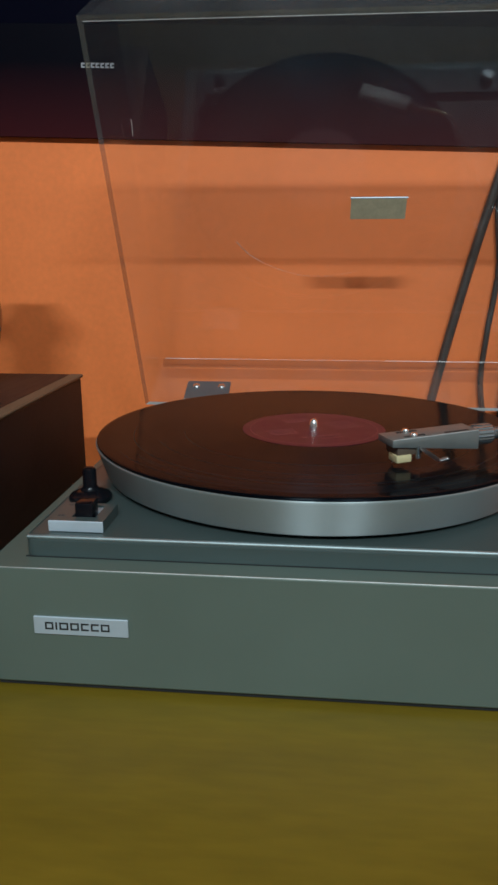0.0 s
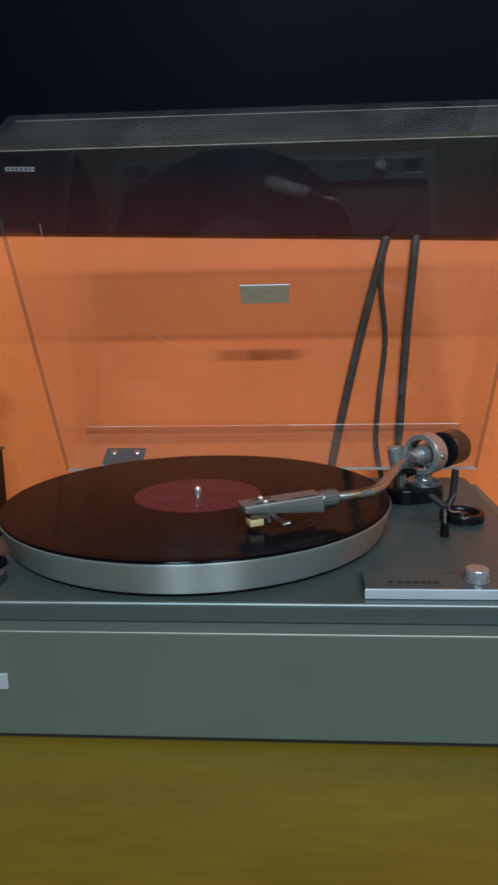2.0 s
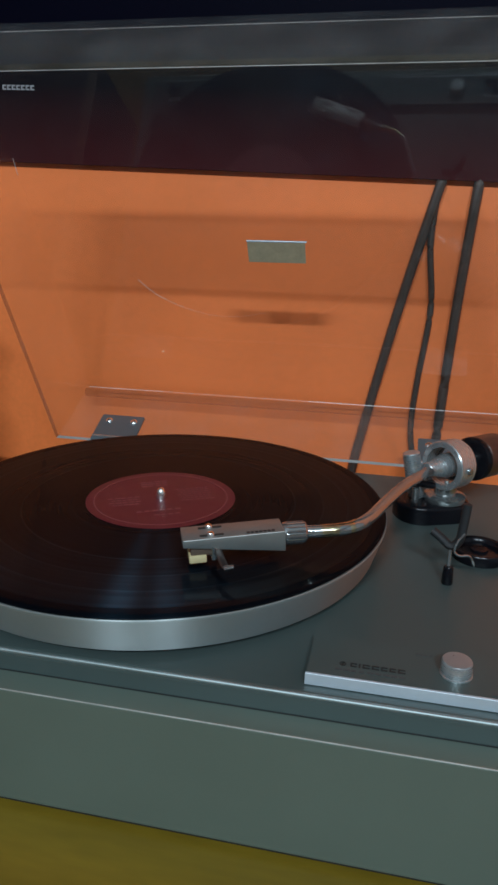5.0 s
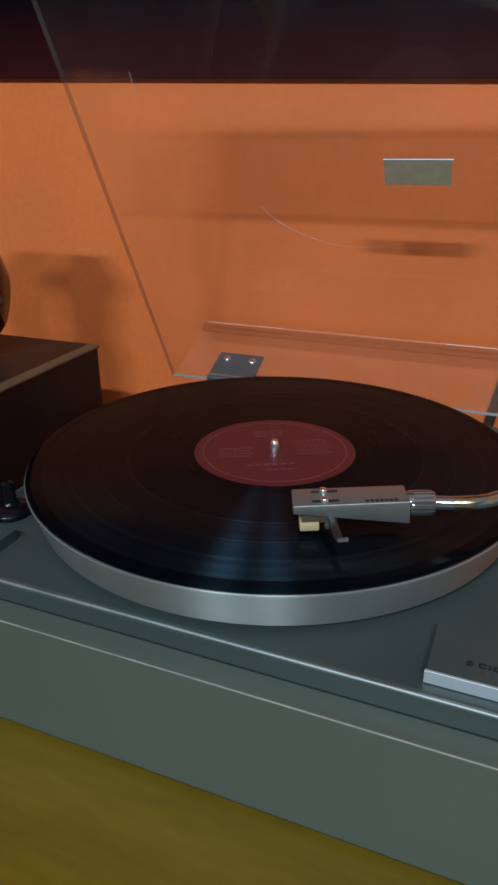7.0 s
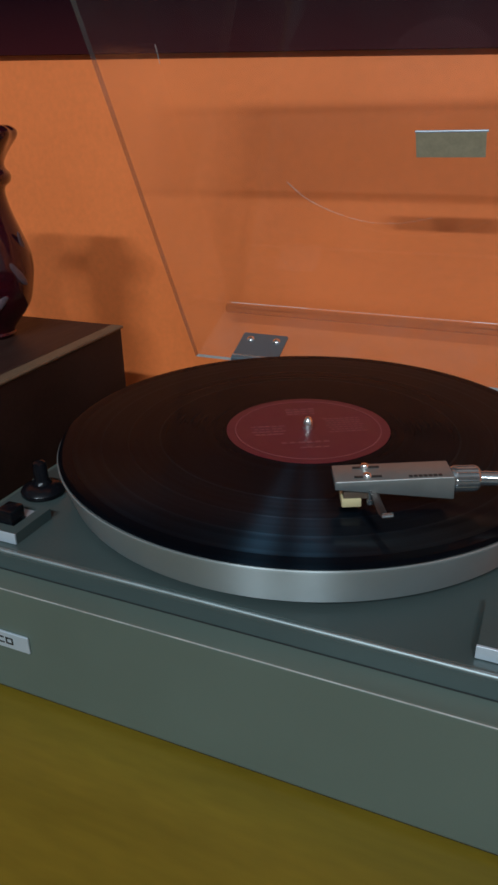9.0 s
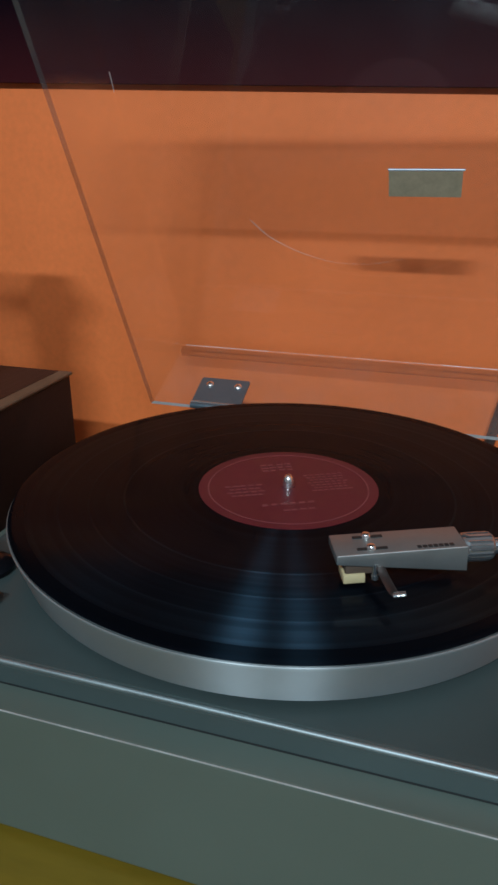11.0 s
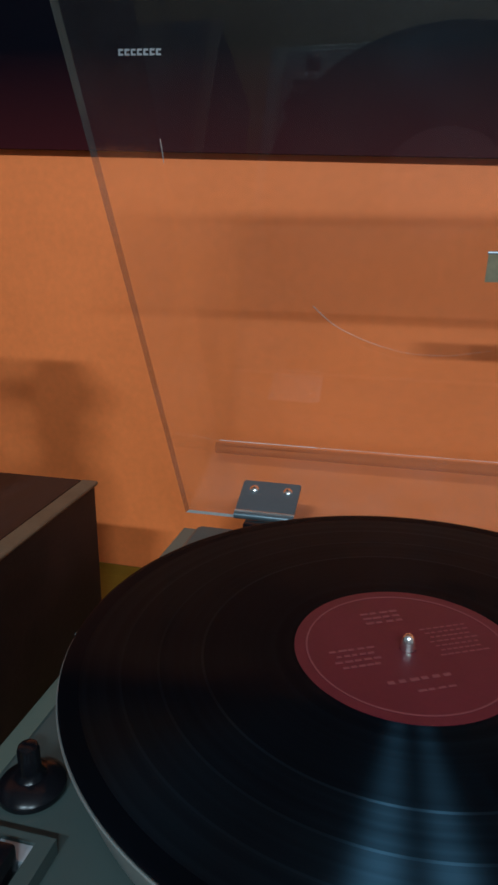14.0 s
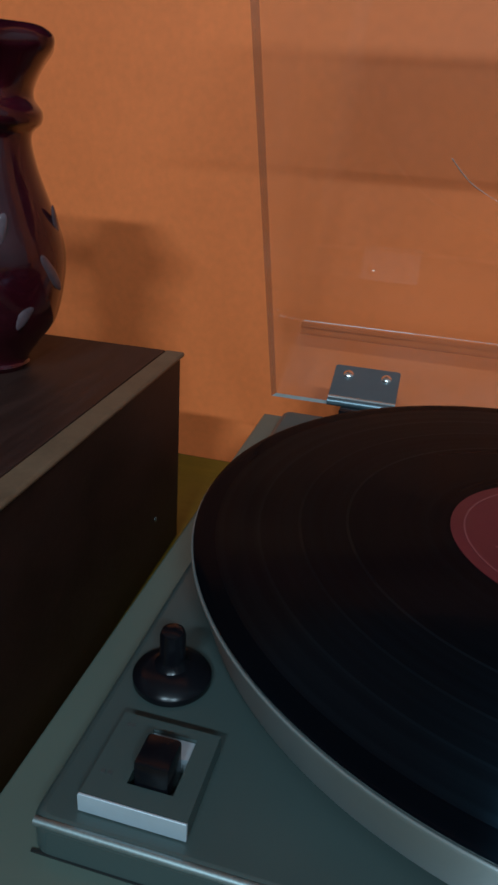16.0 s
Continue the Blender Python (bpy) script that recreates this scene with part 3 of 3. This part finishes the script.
def build_adapter():
    a = holder("single_adapter", (-0.1335, -0.0905, DECK_Z), "black plastic single-record adapter resting on the deck", "record adapter")
    m = pose(-0.1335, -0.0905, DECK_Z) @ Matrix.Scale(0.9, 4)
    part("flange", lathe([(0, 0), (0.0135, 0), (0.0142, 0.0010), (0.0142, 0.0032), (0.0132, 0.0046), (0.0105, 0.0060), (0.0072, 0.0074), (0, 0.0076)], 48), BLACK, a, m=m)
    part("stem", lathe([(0, 0.0060), (0.0064, 0.0060), (0.0064, 0.0078), (0.0052, 0.0092), (0.0046, 0.0110), (0.0046, 0.0205), (0.0040, 0.0222), (0.0025, 0.0231), (0, 0.0233)], 40), BLACK, a, m=m)


build_adapter()


def build_platter():
    p = part("platter", lathe([(0, 0.0860), (0.1425, 0.0855), (0.1438, 0.0858), (0.1443, 0.0866), (0.1500, 0.1045), (0.1504, 0.1052), (0.1505, 0.1062), (0.1502, 0.1066), (0.1496, 0.1064), (0.1490, 0.1053), (0, 0.1053)], 160), RIMALU, TT, "bright aluminium platter with a tapered rim")
    part("platter_hub", lathe([(0, DECK_Z), (0.10, DECK_Z), (0.10, 0.0855), (0, 0.0855)], 64), RUBBER, TT)
    part("mat", lathe([(0, 0.1054), (0.1480, 0.1054), (0.1482, 0.1058), (0.1480, 0.1063), (0, 0.1063)], 128), RUBBER, p, "black rubber mat")
    part("spindle", lathe([(0, 0.1064), (0.0036, 0.1064), (0.0035, 0.1090), (0.0031, 0.1118), (0.0025, 0.1140), (0.0016, 0.1152), (0.0007, 0.1156), (0, 0.1157)], 24), SCREW, p, "polished steel spindle")


build_platter()


def build_record():
    r = holder("record", (0, 0, 0.1065), "black vinyl record with a dark red label on the platter", "record")
    prof = [(0.0037, 0.1065), (0.1488, 0.1065), (0.1496, 0.1070), (0.1498, 0.1074), (0.1495, 0.1079), (0.1488, 0.1081), (0.1465, 0.1080), (0.0600, 0.1080), (0.0545, 0.1081), (0.0500, 0.1081), (0.0037, 0.1081), (0.0037, 0.1065)]
    bm = lathe([(a, z - 0.1065) for a, z in prof], 192)
    part("disc", bm, VINYL, r, "black grooved vinyl disc", pose(0, 0, 0.1065))
    lab = part("paper_label", lathe([(0.0037, 0.10815), (0.0500, 0.10815), (0.0500, 0.1084), (0.0037, 0.1084), (0.0037, 0.10815)], 96), PAPER, r, "dark red paper label with faint pale print")
    part("printed_ring", lathe([(0.0442, 0.10842), (0.0449, 0.10842), (0.0449, 0.10852), (0.0442, 0.10852), (0.0442, 0.10842)], 96), PRINT, lab)
    rnd = random.Random(7)
    turn = Matrix.Rotation(radians(28), 4, "Z")

    def line(cx, cy, width, h, count):
        at = cx - width / 2
        for _ in range(count):
            w = width / count * rnd.uniform(0.55, 0.85)
            part("printed_word", box((at, cy, 0.10842), (at + w, cy + h, 0.10850), m=turn), PRINT, lab)
            at += width / count

    for k in range(7):
        line(0.024, 0.012 - k * 0.0034, 0.024 - 0.002 * (k % 3), 0.0009, 7)
    for k in range(4):
        line(-0.024, 0.004 - k * 0.0040, 0.022 - 0.004 * (k % 2), 0.0013, 5)
    for k in range(3):
        line(0.0, 0.030 - k * 0.004, 0.020, 0.0015, 4)
    line(-0.004, -0.022, 0.030, 0.0020, 6)
    line(0.000, -0.029, 0.018, 0.0012, 4)


build_record()

# ---- the tonearm ----
PIVOT = Vector((0.1880, 0.0725, 0.1240))
COLLAR = Vector((0.1052, -0.0605, 0.1222))


def build_tonearm():
    base = part("tonearm_base", prism(rounded(-0.028, -0.0195, 0.026, 0.0205, 0.0175, 8), 0, 0.0135, m=pose(0.1820, 0.0800, DECK_Z + 0.0001, 0, 0, 22), bevel=0.003), BLACK, TT, "black oval tonearm base")
    part("pillar", lathe([(0, 0), (0.0145, 0), (0.0150, 0.001), (0.0150, 0.0040), (0.0120, 0.0055), (0.0080, 0.0060), (0.0080, 0.0120), (0, 0.0120)], 40), CHROME, base, m=pose(0.1900, 0.0775, DECK_Z + 0.0136))
    part("lift_pin", lathe([(0, 0), (0.0028, 0), (0.0028, 0.010), (0.0020, 0.011), (0, 0.011)], 16), CHROME, base, m=pose(0.1690, 0.0680, DECK_Z + 0.0136))
    part("lift_bridge", tube(spline([(0.160, 0.056, 0.1100), (0.169, 0.068, 0.1100), (0.182, 0.071, 0.1085)], 6), 0.0026, 10), BLACK, base)
    along = Vector((0.66, 0.75, -0.03)).normalized()
    ring_m = axis_frame(PIVOT + 0.004 * along, along)
    ring = part("gimbal_ring", lathe([(0.0135, -0.0082), (0.0172, -0.0082), (0.0178, -0.0074), (0.0178, 0.0074), (0.0172, 0.0082), (0.0135, 0.0082), (0.0135, -0.0082)], 56), ALU, TT, "brushed aluminium gimbal ring", ring_m)
    side = along.cross(Vector((0, 0, 1))).normalized()
    for s in (-1, 1):
        part("bearing_screw", lathe([(0, 0), (0.0026, 0), (0.0026, 0.0012), (0.0018, 0.0018), (0, 0.0016)], 20), CHROME, ring, m=axis_frame(PIVOT + 0.004 * along + s * 0.0177 * side, s * side))
    part("bearing_cone", lathe([(0, -0.0250), (0.0046, -0.0250), (0.0052, -0.0242), (0.0052, -0.0215), (0.0047, -0.0208), (0.0060, -0.0150), (0.0088, -0.0050), (0.0090, 0.0060), (0.0065, 0.010), (0.0056, 0.022), (0, 0.022)], 36), ALU, ring, m=ring_m)
    part("bearing_post", lathe([(0, -0.019), (0.0016, -0.019), (0.0016, -0.0120), (0, -0.0120)], 12), CHROME, ring, m=Matrix.Translation(PIVOT + 0.004 * along))

    arm = part("arm_tube", tube([PIVOT - 0.008 * along] + spline([PIVOT - 0.012 * along, (0.1722, 0.0480, 0.1245), (0.1612, 0.0235, 0.1252), (0.1502, -0.0073, 0.1253), (0.1392, -0.0400, 0.1247), (0.1300, -0.0525, 0.1240), (0.1180, -0.0575, 0.1230), COLLAR], 12), 0.0036, 18), CHROME, TT, "bent chromed arm tube, tarnished yellow")
    part("tarnish", tube(spline([(0.1150, -0.0583, 0.1228), (0.1180, -0.0575, 0.1230), (0.1240, -0.0556, 0.1235), (0.1300, -0.0525, 0.1240), (0.1338, -0.0484, 0.1243)], 5), 0.00366, 18), GOLD, arm, "tarnished yellow stretch of the tube")
    hd = Vector((-0.927, -0.3746, -0.02)).normalized()
    cm = axis_frame(COLLAR, hd)
    bm = lathe([(0, -0.001), (0.0055, -0.001), (0.0062, 0.0), (0.0064, 0.0015), (0.0064, 0.0095), (0.0062, 0.0115), (0.0056, 0.0125), (0.0050, 0.0126), (0, 0.0126)], 44)
    for v in bm.verts:
        r = math.hypot(v.co.x, v.co.y)
        if r > 0.0063 and int(round(math.atan2(v.co.y, v.co.x) / (2 * math.pi) * 44)) % 2:
            v.co.x, v.co.y = v.co.x * 0.93, v.co.y * 0.93
    part("locking_collar", bm, CHROME, arm, "ribbed aluminium locking collar", cm)

    # the headshell: a flat-topped wedge, deeper towards the arm
    a = math.atan2(-hd.y, -hd.x)
    hm = Matrix.Translation((0.0416, -0.0857, 0.1247)) @ Matrix.Rotation(a, 4, "Z") @ Matrix.Rotation(radians(-2.5), 4, "Y")
    L, half = 0.0560, 0.0092
    bm = bmesh.new()
    vs = []
    for x, zb, hw in ((0.0, -0.0042, half), (L, -0.0118, half * 0.98)):
        vs.append([bm.verts.new((x, -hw, 0)), bm.verts.new((x, hw, 0)), bm.verts.new((x, hw, zb)), bm.verts.new((x, -hw, zb))])
    for k in range(4):
        bm.faces.new((vs[0][k], vs[0][(k + 1) % 4], vs[1][(k + 1) % 4], vs[1][k]))
    bm.faces.new(vs[0][::-1])
    bm.faces.new(vs[1])
    bmesh.ops.recalc_face_normals(bm, faces=bm.faces)
    bmesh.ops.bevel(bm, geom=list(bm.edges), offset=0.0004, segments=2, profile=0.5, affect="EDGES")
    shell = part("headshell", bm, HEAD, TT, "satin grey wedge-shaped headshell", hm)
    for y in (-0.0050, 0.0050):
        part("slot", box((0.0095, y - 0.0009, 0.00005), (0.0225, y + 0.0009, 0.0004)), INK, shell, m=hm)
        part("screw", lathe([(0, 0.0002), (0.0022, 0.0002), (0.0022, 0.0010), (0.0016, 0.0019), (0, 0.0022)], 20), SCREW, shell, m=hm @ pose(0.0155, y, 0))
    # bright tube painting the highlight of the headshell's near edge
    part("edge_highlight", tube([hm @ Vector((0.0006, -0.0091, -0.0001)), hm @ Vector((L - 0.0006, -0.0089, -0.0001))], 0.00028, 8), GLEAM, shell, "thin bright line painted as the near edge's highlight")
    bm = bmesh.new()
    for k in range(7):
        box((0.0350 + k * 0.0023, -0.0072, 0.00005), (0.0367 + k * 0.0023, -0.0052, 0.0003), bm=bm)
    part("printed_name_bars", bm, INK, shell, m=hm)
    part("cartridge", box((0.0040, -0.0075, -0.0105), (0.0200, 0.0075, -0.0045), 0.0008), BROWN, shell, "brown cartridge body", hm)
    part("stylus_block", box((0.0030, -0.0085, -0.0142), (0.0125, 0.0020, -0.0098), 0.0006), BEIGE, shell, "ivory plastic stylus block", hm)
    part("stylus_cantilever", tube([hm @ Vector((0.006, 0.0, -0.0142)), hm @ Vector((0.0042, 0.0, -0.0162))], 0.0004, 8), STEEL, shell)
    part("mounting_screw", lathe([(0, -0.0125), (0.0016, -0.0125), (0.0016, -0.0105), (0.0011, -0.0104), (0.0011, -0.0052), (0, -0.0052)], 14), CHROME, shell, m=hm @ pose(0.0165, -0.0084, 0))
    bm = tube(spline([(0.0185, -0.0070, -0.0064), (0.0188, -0.0120, -0.0074), (0.0195, -0.0180, -0.0086), (0.0205, -0.0235, -0.0098), (0.0214, -0.0260, -0.0092)], 6), 0.0020, 10, squash=0.3)
    part("finger_lift", bm, WEIGHT, shell, "thin bent metal finger lift", hm)
    part("finger_lift_tip", tube([(0.0198, -0.0256, -0.0096), (0.0246, -0.0268, -0.0086)], 0.0016, 12, squash=0.7), CHROME, shell, m=hm)

    # counterweight behind the pivot
    wm = axis_frame(PIVOT, along)
    part("rear_shaft", lathe([(0, 0.018), (0.0052, 0.018), (0.0052, 0.030), (0, 0.030)], 24), ALU, TT, m=wm)
    cw = part("counterweight", lathe([(0, 0.0330), (0.0150, 0.0330), (0.0160, 0.0338), (0.0160, 0.0560), (0.0150, 0.0572), (0.0050, 0.0575), (0, 0.0575)], 48), WEIGHT, TT, "dark metal counterweight", wm)
    part("force_dial", lathe([(0, 0.0275), (0.0125, 0.0275), (0.0155, 0.0285), (0.0163, 0.0300), (0.0163, 0.0329), (0, 0.0329)], 48), BLACK, cw, "black stylus-force dial", wm)

    # the leaning lift cylinder beside the pivot
    part("lift_cylinder", lathe([(0, -0.0225), (0.0062, -0.0225), (0.0062, 0.0107), (0.0056, 0.0115), (0, 0.0112)], 28), ALU, TT, "short leaning aluminium cylinder", axis_frame((0.1660, 0.0800, 0.1180), (-0.20, 0.0, 1)))

    # arm rest: a black foot, a thin rod and a fork with a wire clip
    rest = part("arm_rest", tube([(0.1882, -0.0245, 0.0925), (0.1886, -0.0215, 0.1060)], 0.0012, 12), CHROME, TT, "thin steel post of the arm rest")
    part("rest_foot", lathe([(0, 0), (0.0032, 0), (0.0034, 0.0006), (0.0030, 0.0102), (0.0024, 0.0112), (0, 0.0112)], 20), BLACK, rest, "black rubber foot", pose(0.1882, -0.0255, DECK_Z))
    part("rest_fork", tube(spline([(0.1775, -0.0170, 0.1120), (0.1830, -0.0190, 0.1085), (0.1885, -0.0212, 0.1050), (0.1930, -0.0212, 0.1090), (0.1945, -0.0208, 0.1180), (0.1956, -0.0202, 0.1320)], 8), 0.0030, 12, squash=0.85), RUBBER, rest, "black two-pronged fork")
    part("wire_clip", tube(spline([(0.1955, -0.0243, 0.1150), (0.1915, -0.0260, 0.1095), (0.1905, -0.0265, 0.1040), (0.1935, -0.0262, 0.1015), (0.1985, -0.0240, 0.1010), (0.2010, -0.0220, 0.0985), (0.2030, -0.0210, 0.0937)], 8), 0.0007, 8), CHROME, rest, "thin bent wire clip")
    dial = part("antiskate_dial", lathe([(0.0118, 0), (0.0172, 0), (0.0175, 0.0008), (0.0175, 0.0060), (0.0168, 0.0070), (0.0136, 0.0070), (0.0128, 0.0062), (0.0120, 0.0040), (0.0118, 0)], 56), BLACK, TT, "black ring-shaped dial on the deck", pose(0.2102, 0.0165, DECK_Z))
    part("dial_floor", lathe([(0, 0), (0.0117, 0), (0.0117, 0.0036), (0.0055, 0.0040), (0.0052, 0.0056), (0.0030, 0.0060), (0, 0.0060)], 32), BLACK, dial, m=pose(0.2102, 0.0165, DECK_Z))


build_tonearm()

# ---- the raised lid ----
V, N = Vector((0, -0.5240, 0.8517)).normalized(), Vector((0, 0.8517, 0.5240)).normalized()
HINGE = Vector((0, 0.1560, 0.0940))
PLATE_W = 0.0776


def lid_point(x, v, w):
    return HINGE + Vector((x, 0, 0)) + v * V + w * N


def build_lid():
    th = 0.0036

    def rim_w(v):
        return 0.0030 + 0.0505 * max(v, 0)

    def shell(i):
        """Rim and plate corners of the outer (0) and the inner (th) skin."""
        rim = [(-0.1612 + i, -0.0071 + i), (0.2580 - i, -0.0071 + i), (0.2620 - i, 0.3150 - i), (-0.1570 + i, 0.3178 - i)]
        top = [(-0.1590 + i, -0.0151 + i), (0.2565 - i, -0.0151 + i), (0.2560 - i, 0.3171 - i), (-0.1500 + i, 0.3201 - i)]
        return [lid_point(x, v, rim_w(v)) for x, v in rim], [lid_point(x, v, PLATE_W + th - i) for x, v in top]

    (r0, p0), (r1, p1) = shell(0), shell(th)

    def sheet(quads, edge=None):
        bm = bmesh.new()
        for q in quads:
            bm.faces.new([bm.verts.new(c) for c in q])
        if edge:
            bm.faces.new([bm.verts.new(c) for c in edge]).material_index = 1
        bmesh.ops.remove_doubles(bm, verts=bm.verts, dist=1e-6)
        return bm

    plate = part("lid", sheet([p1[::-1]], p0), (LID, CLEAR), TT, "clear worn acrylic lid raised on its hinges")
    # the rear wall's rim takes the painted glint colour
    for k, name in enumerate(("lid_rear_wall", "lid_side_wall", "lid_front_wall", "lid_side_wall")):
        j = (k + 1) % 4
        part(name, sheet([(r0[k], r0[j], p0[j], p0[k]), (r1[j], r1[k], p1[k], p1[j])], (r0[j], r0[k], r1[k], r1[j])), ((REAR, SIDE, FRONT, SIDE)[k], GLINT if k == 0 else RIM), plate)
    # pale tubes painted in as glints along the fold and the front edges
    part("lid_corner_glint", tube([p1[2], p1[3]], 0.00016, 8), GLINT, plate, "thin pale line painted as a glint")
    for a, b, r in ((0.0, 0.19, 0.00022), (0.19, 0.55, 0.00010), (0.55, 1.0, 0.00024)):
        part("lid_corner_glint", tube([p1[0].lerp(p1[1], a), p1[0].lerp(p1[1], b)], r, 8), GLINT, plate, "thin pale line painted as a glint")
    part("lid_rim_glint", tube([r1[2], r1[3]], 0.00016, 8), GLINT, plate, "thin pale line painted as a glint")
    # tinted tubes added only to cast dark bands; the rear one sits off its corner
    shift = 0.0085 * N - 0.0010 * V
    part("lid_shadow_caster", tube([p1[0] - shift, p1[1] - shift], 0.0042, 14), SHADOW_BAND, plate)
    part("lid_shadow_caster", tube([p1[2], p1[3]], 0.0024, 14), SHADOW_LINE, plate)
    part("lid_shadow_caster", tube([r1[2], r1[3]], 0.0022, 14), SHADOW_LINE, plate)
    # pale tube painting a short glint on the plate's left edge
    part("edge_glint", tube([lid_point(-0.1494, 0.2170, PLATE_W - 0.0006), lid_point(-0.1487, 0.2250, PLATE_W - 0.0006), lid_point(-0.1485, 0.2300, PLATE_W - 0.0006)], 0.00022, 6), SCRATCH_GLINT, plate, "short pale mark painted as a glint on the plate's edge")

    # foil sticker on the plate
    f = Matrix((Vector((1, 0, 0)), V, Vector((1, 0, 0)).cross(V))).transposed().to_4x4()
    f.translation = lid_point(0.0493, 0.1530, PLATE_W - 0.0003)
    sm = f
    bm = box((-0.0230, -0.0095, -0.0004), (0.0228, 0.0085, 0.0))
    for i in range(22):
        for j in range(8):
            x, y = -0.0218 + i * 0.00207, -0.0085 + j * 0.00210
            box((x - 0.0006, y - 0.0006, -0.0010), (x + 0.0006, y + 0.0006, -0.0004), bm=bm)
    st = part("sticker", bm, STICKER, plate, "small dimpled foil sticker", sm)
    part("folded_edge", box((-0.0235, 0.0086, -0.0013), (0.0240, 0.0100, 0.0), 0.0003, 1), TRIM, st, m=sm)

    # curved wiping scratch in the plate, its upper end widened to paint a glint
    pts = [(-0.0725, 0.1225), (-0.0642, 0.1125), (-0.0560, 0.1055), (-0.0396, 0.0963), (-0.0217, 0.0898), (-0.0076, 0.0874), (0.0131, 0.0878), (0.0361, 0.0929)]
    line = [lid_point(q.x, q.y, PLATE_W - 0.0002) for q in spline([(x, v, 0) for x, v in pts], 6)]
    widths = (0.00050, 0.00042, 0.00026, 0.00016, 0.00011, 0.00008)
    step = len(line) / len(widths)
    bm = bmesh.new()
    for k, w in enumerate(widths):
        tube(line[int(k * step):int((k + 1) * step) + 1], w, 6, bm=bm, squash=0.4)
    part("scratch", bm, SCRATCH_GLINT, plate, "long curved pale scratch")

    # hinges, lying against the inside of the rear wall
    tilt = math.atan2(0.0080, 0.0744)
    along_wall = (math.cos(tilt) * N - math.sin(tilt) * V).normalized()
    inward = Vector((1, 0, 0)).cross(along_wall)
    for x in (-0.1033, 0.1930):
        hm = Matrix((Vector((1, 0, 0)), along_wall, inward)).transposed().to_4x4()
        hm.translation = lid_point(x, -0.0034, 0.0030)
        leaf = part("hinge", prism(rounded(-0.0212, 0.0025, 0.0212, 0.0330, 0.002), 0.0001, 0.0016, m=hm, bevel=0.0003), STEEL, TT, "zinc-plated hinge leaf with two screws")
        for sx in (-0.0118, 0.0128):
            head = part("screw", lathe([(0, 0), (0.0036, 0), (0.0035, 0.0006), (0.0031, 0.0012), (0.0025, 0.0016), (0.0017, 0.0019), (0.0009, 0.00205), (0, 0.0021)], 24), SCREW, leaf, m=hm @ pose(sx, 0.0245, 0.0016))
            for turn in (25, 115):
                part("screw_slot", box((-0.0011, -0.0002, 0.0014), (0.0011, 0.0002, 0.00213)), INK, head, m=hm @ pose(sx, 0.0245, 0.0016, 0, 0, turn))
        part("hinge_lip", tube([hm @ Vector((-0.0212, 0.0028, 0.0014)), hm @ Vector((0.0212, 0.0028, 0.0014))], 0.0011, 10), SCREW, leaf, "bright rolled lower lip")
        a, b = hm @ Vector((-0.0212, 0.0004, -0.0005)), hm @ Vector((0.0212, 0.0004, -0.0005))
        part("hinge_barrel", tube([a, b], 0.0026, 14), STEEL, leaf)
        part("hinge_bracket", box((x - 0.0120, 0.1490, DECK_Z - 0.004), (x + 0.0120, 0.1572, 0.0915), 0.0008), BLACK, leaf)


build_lid()
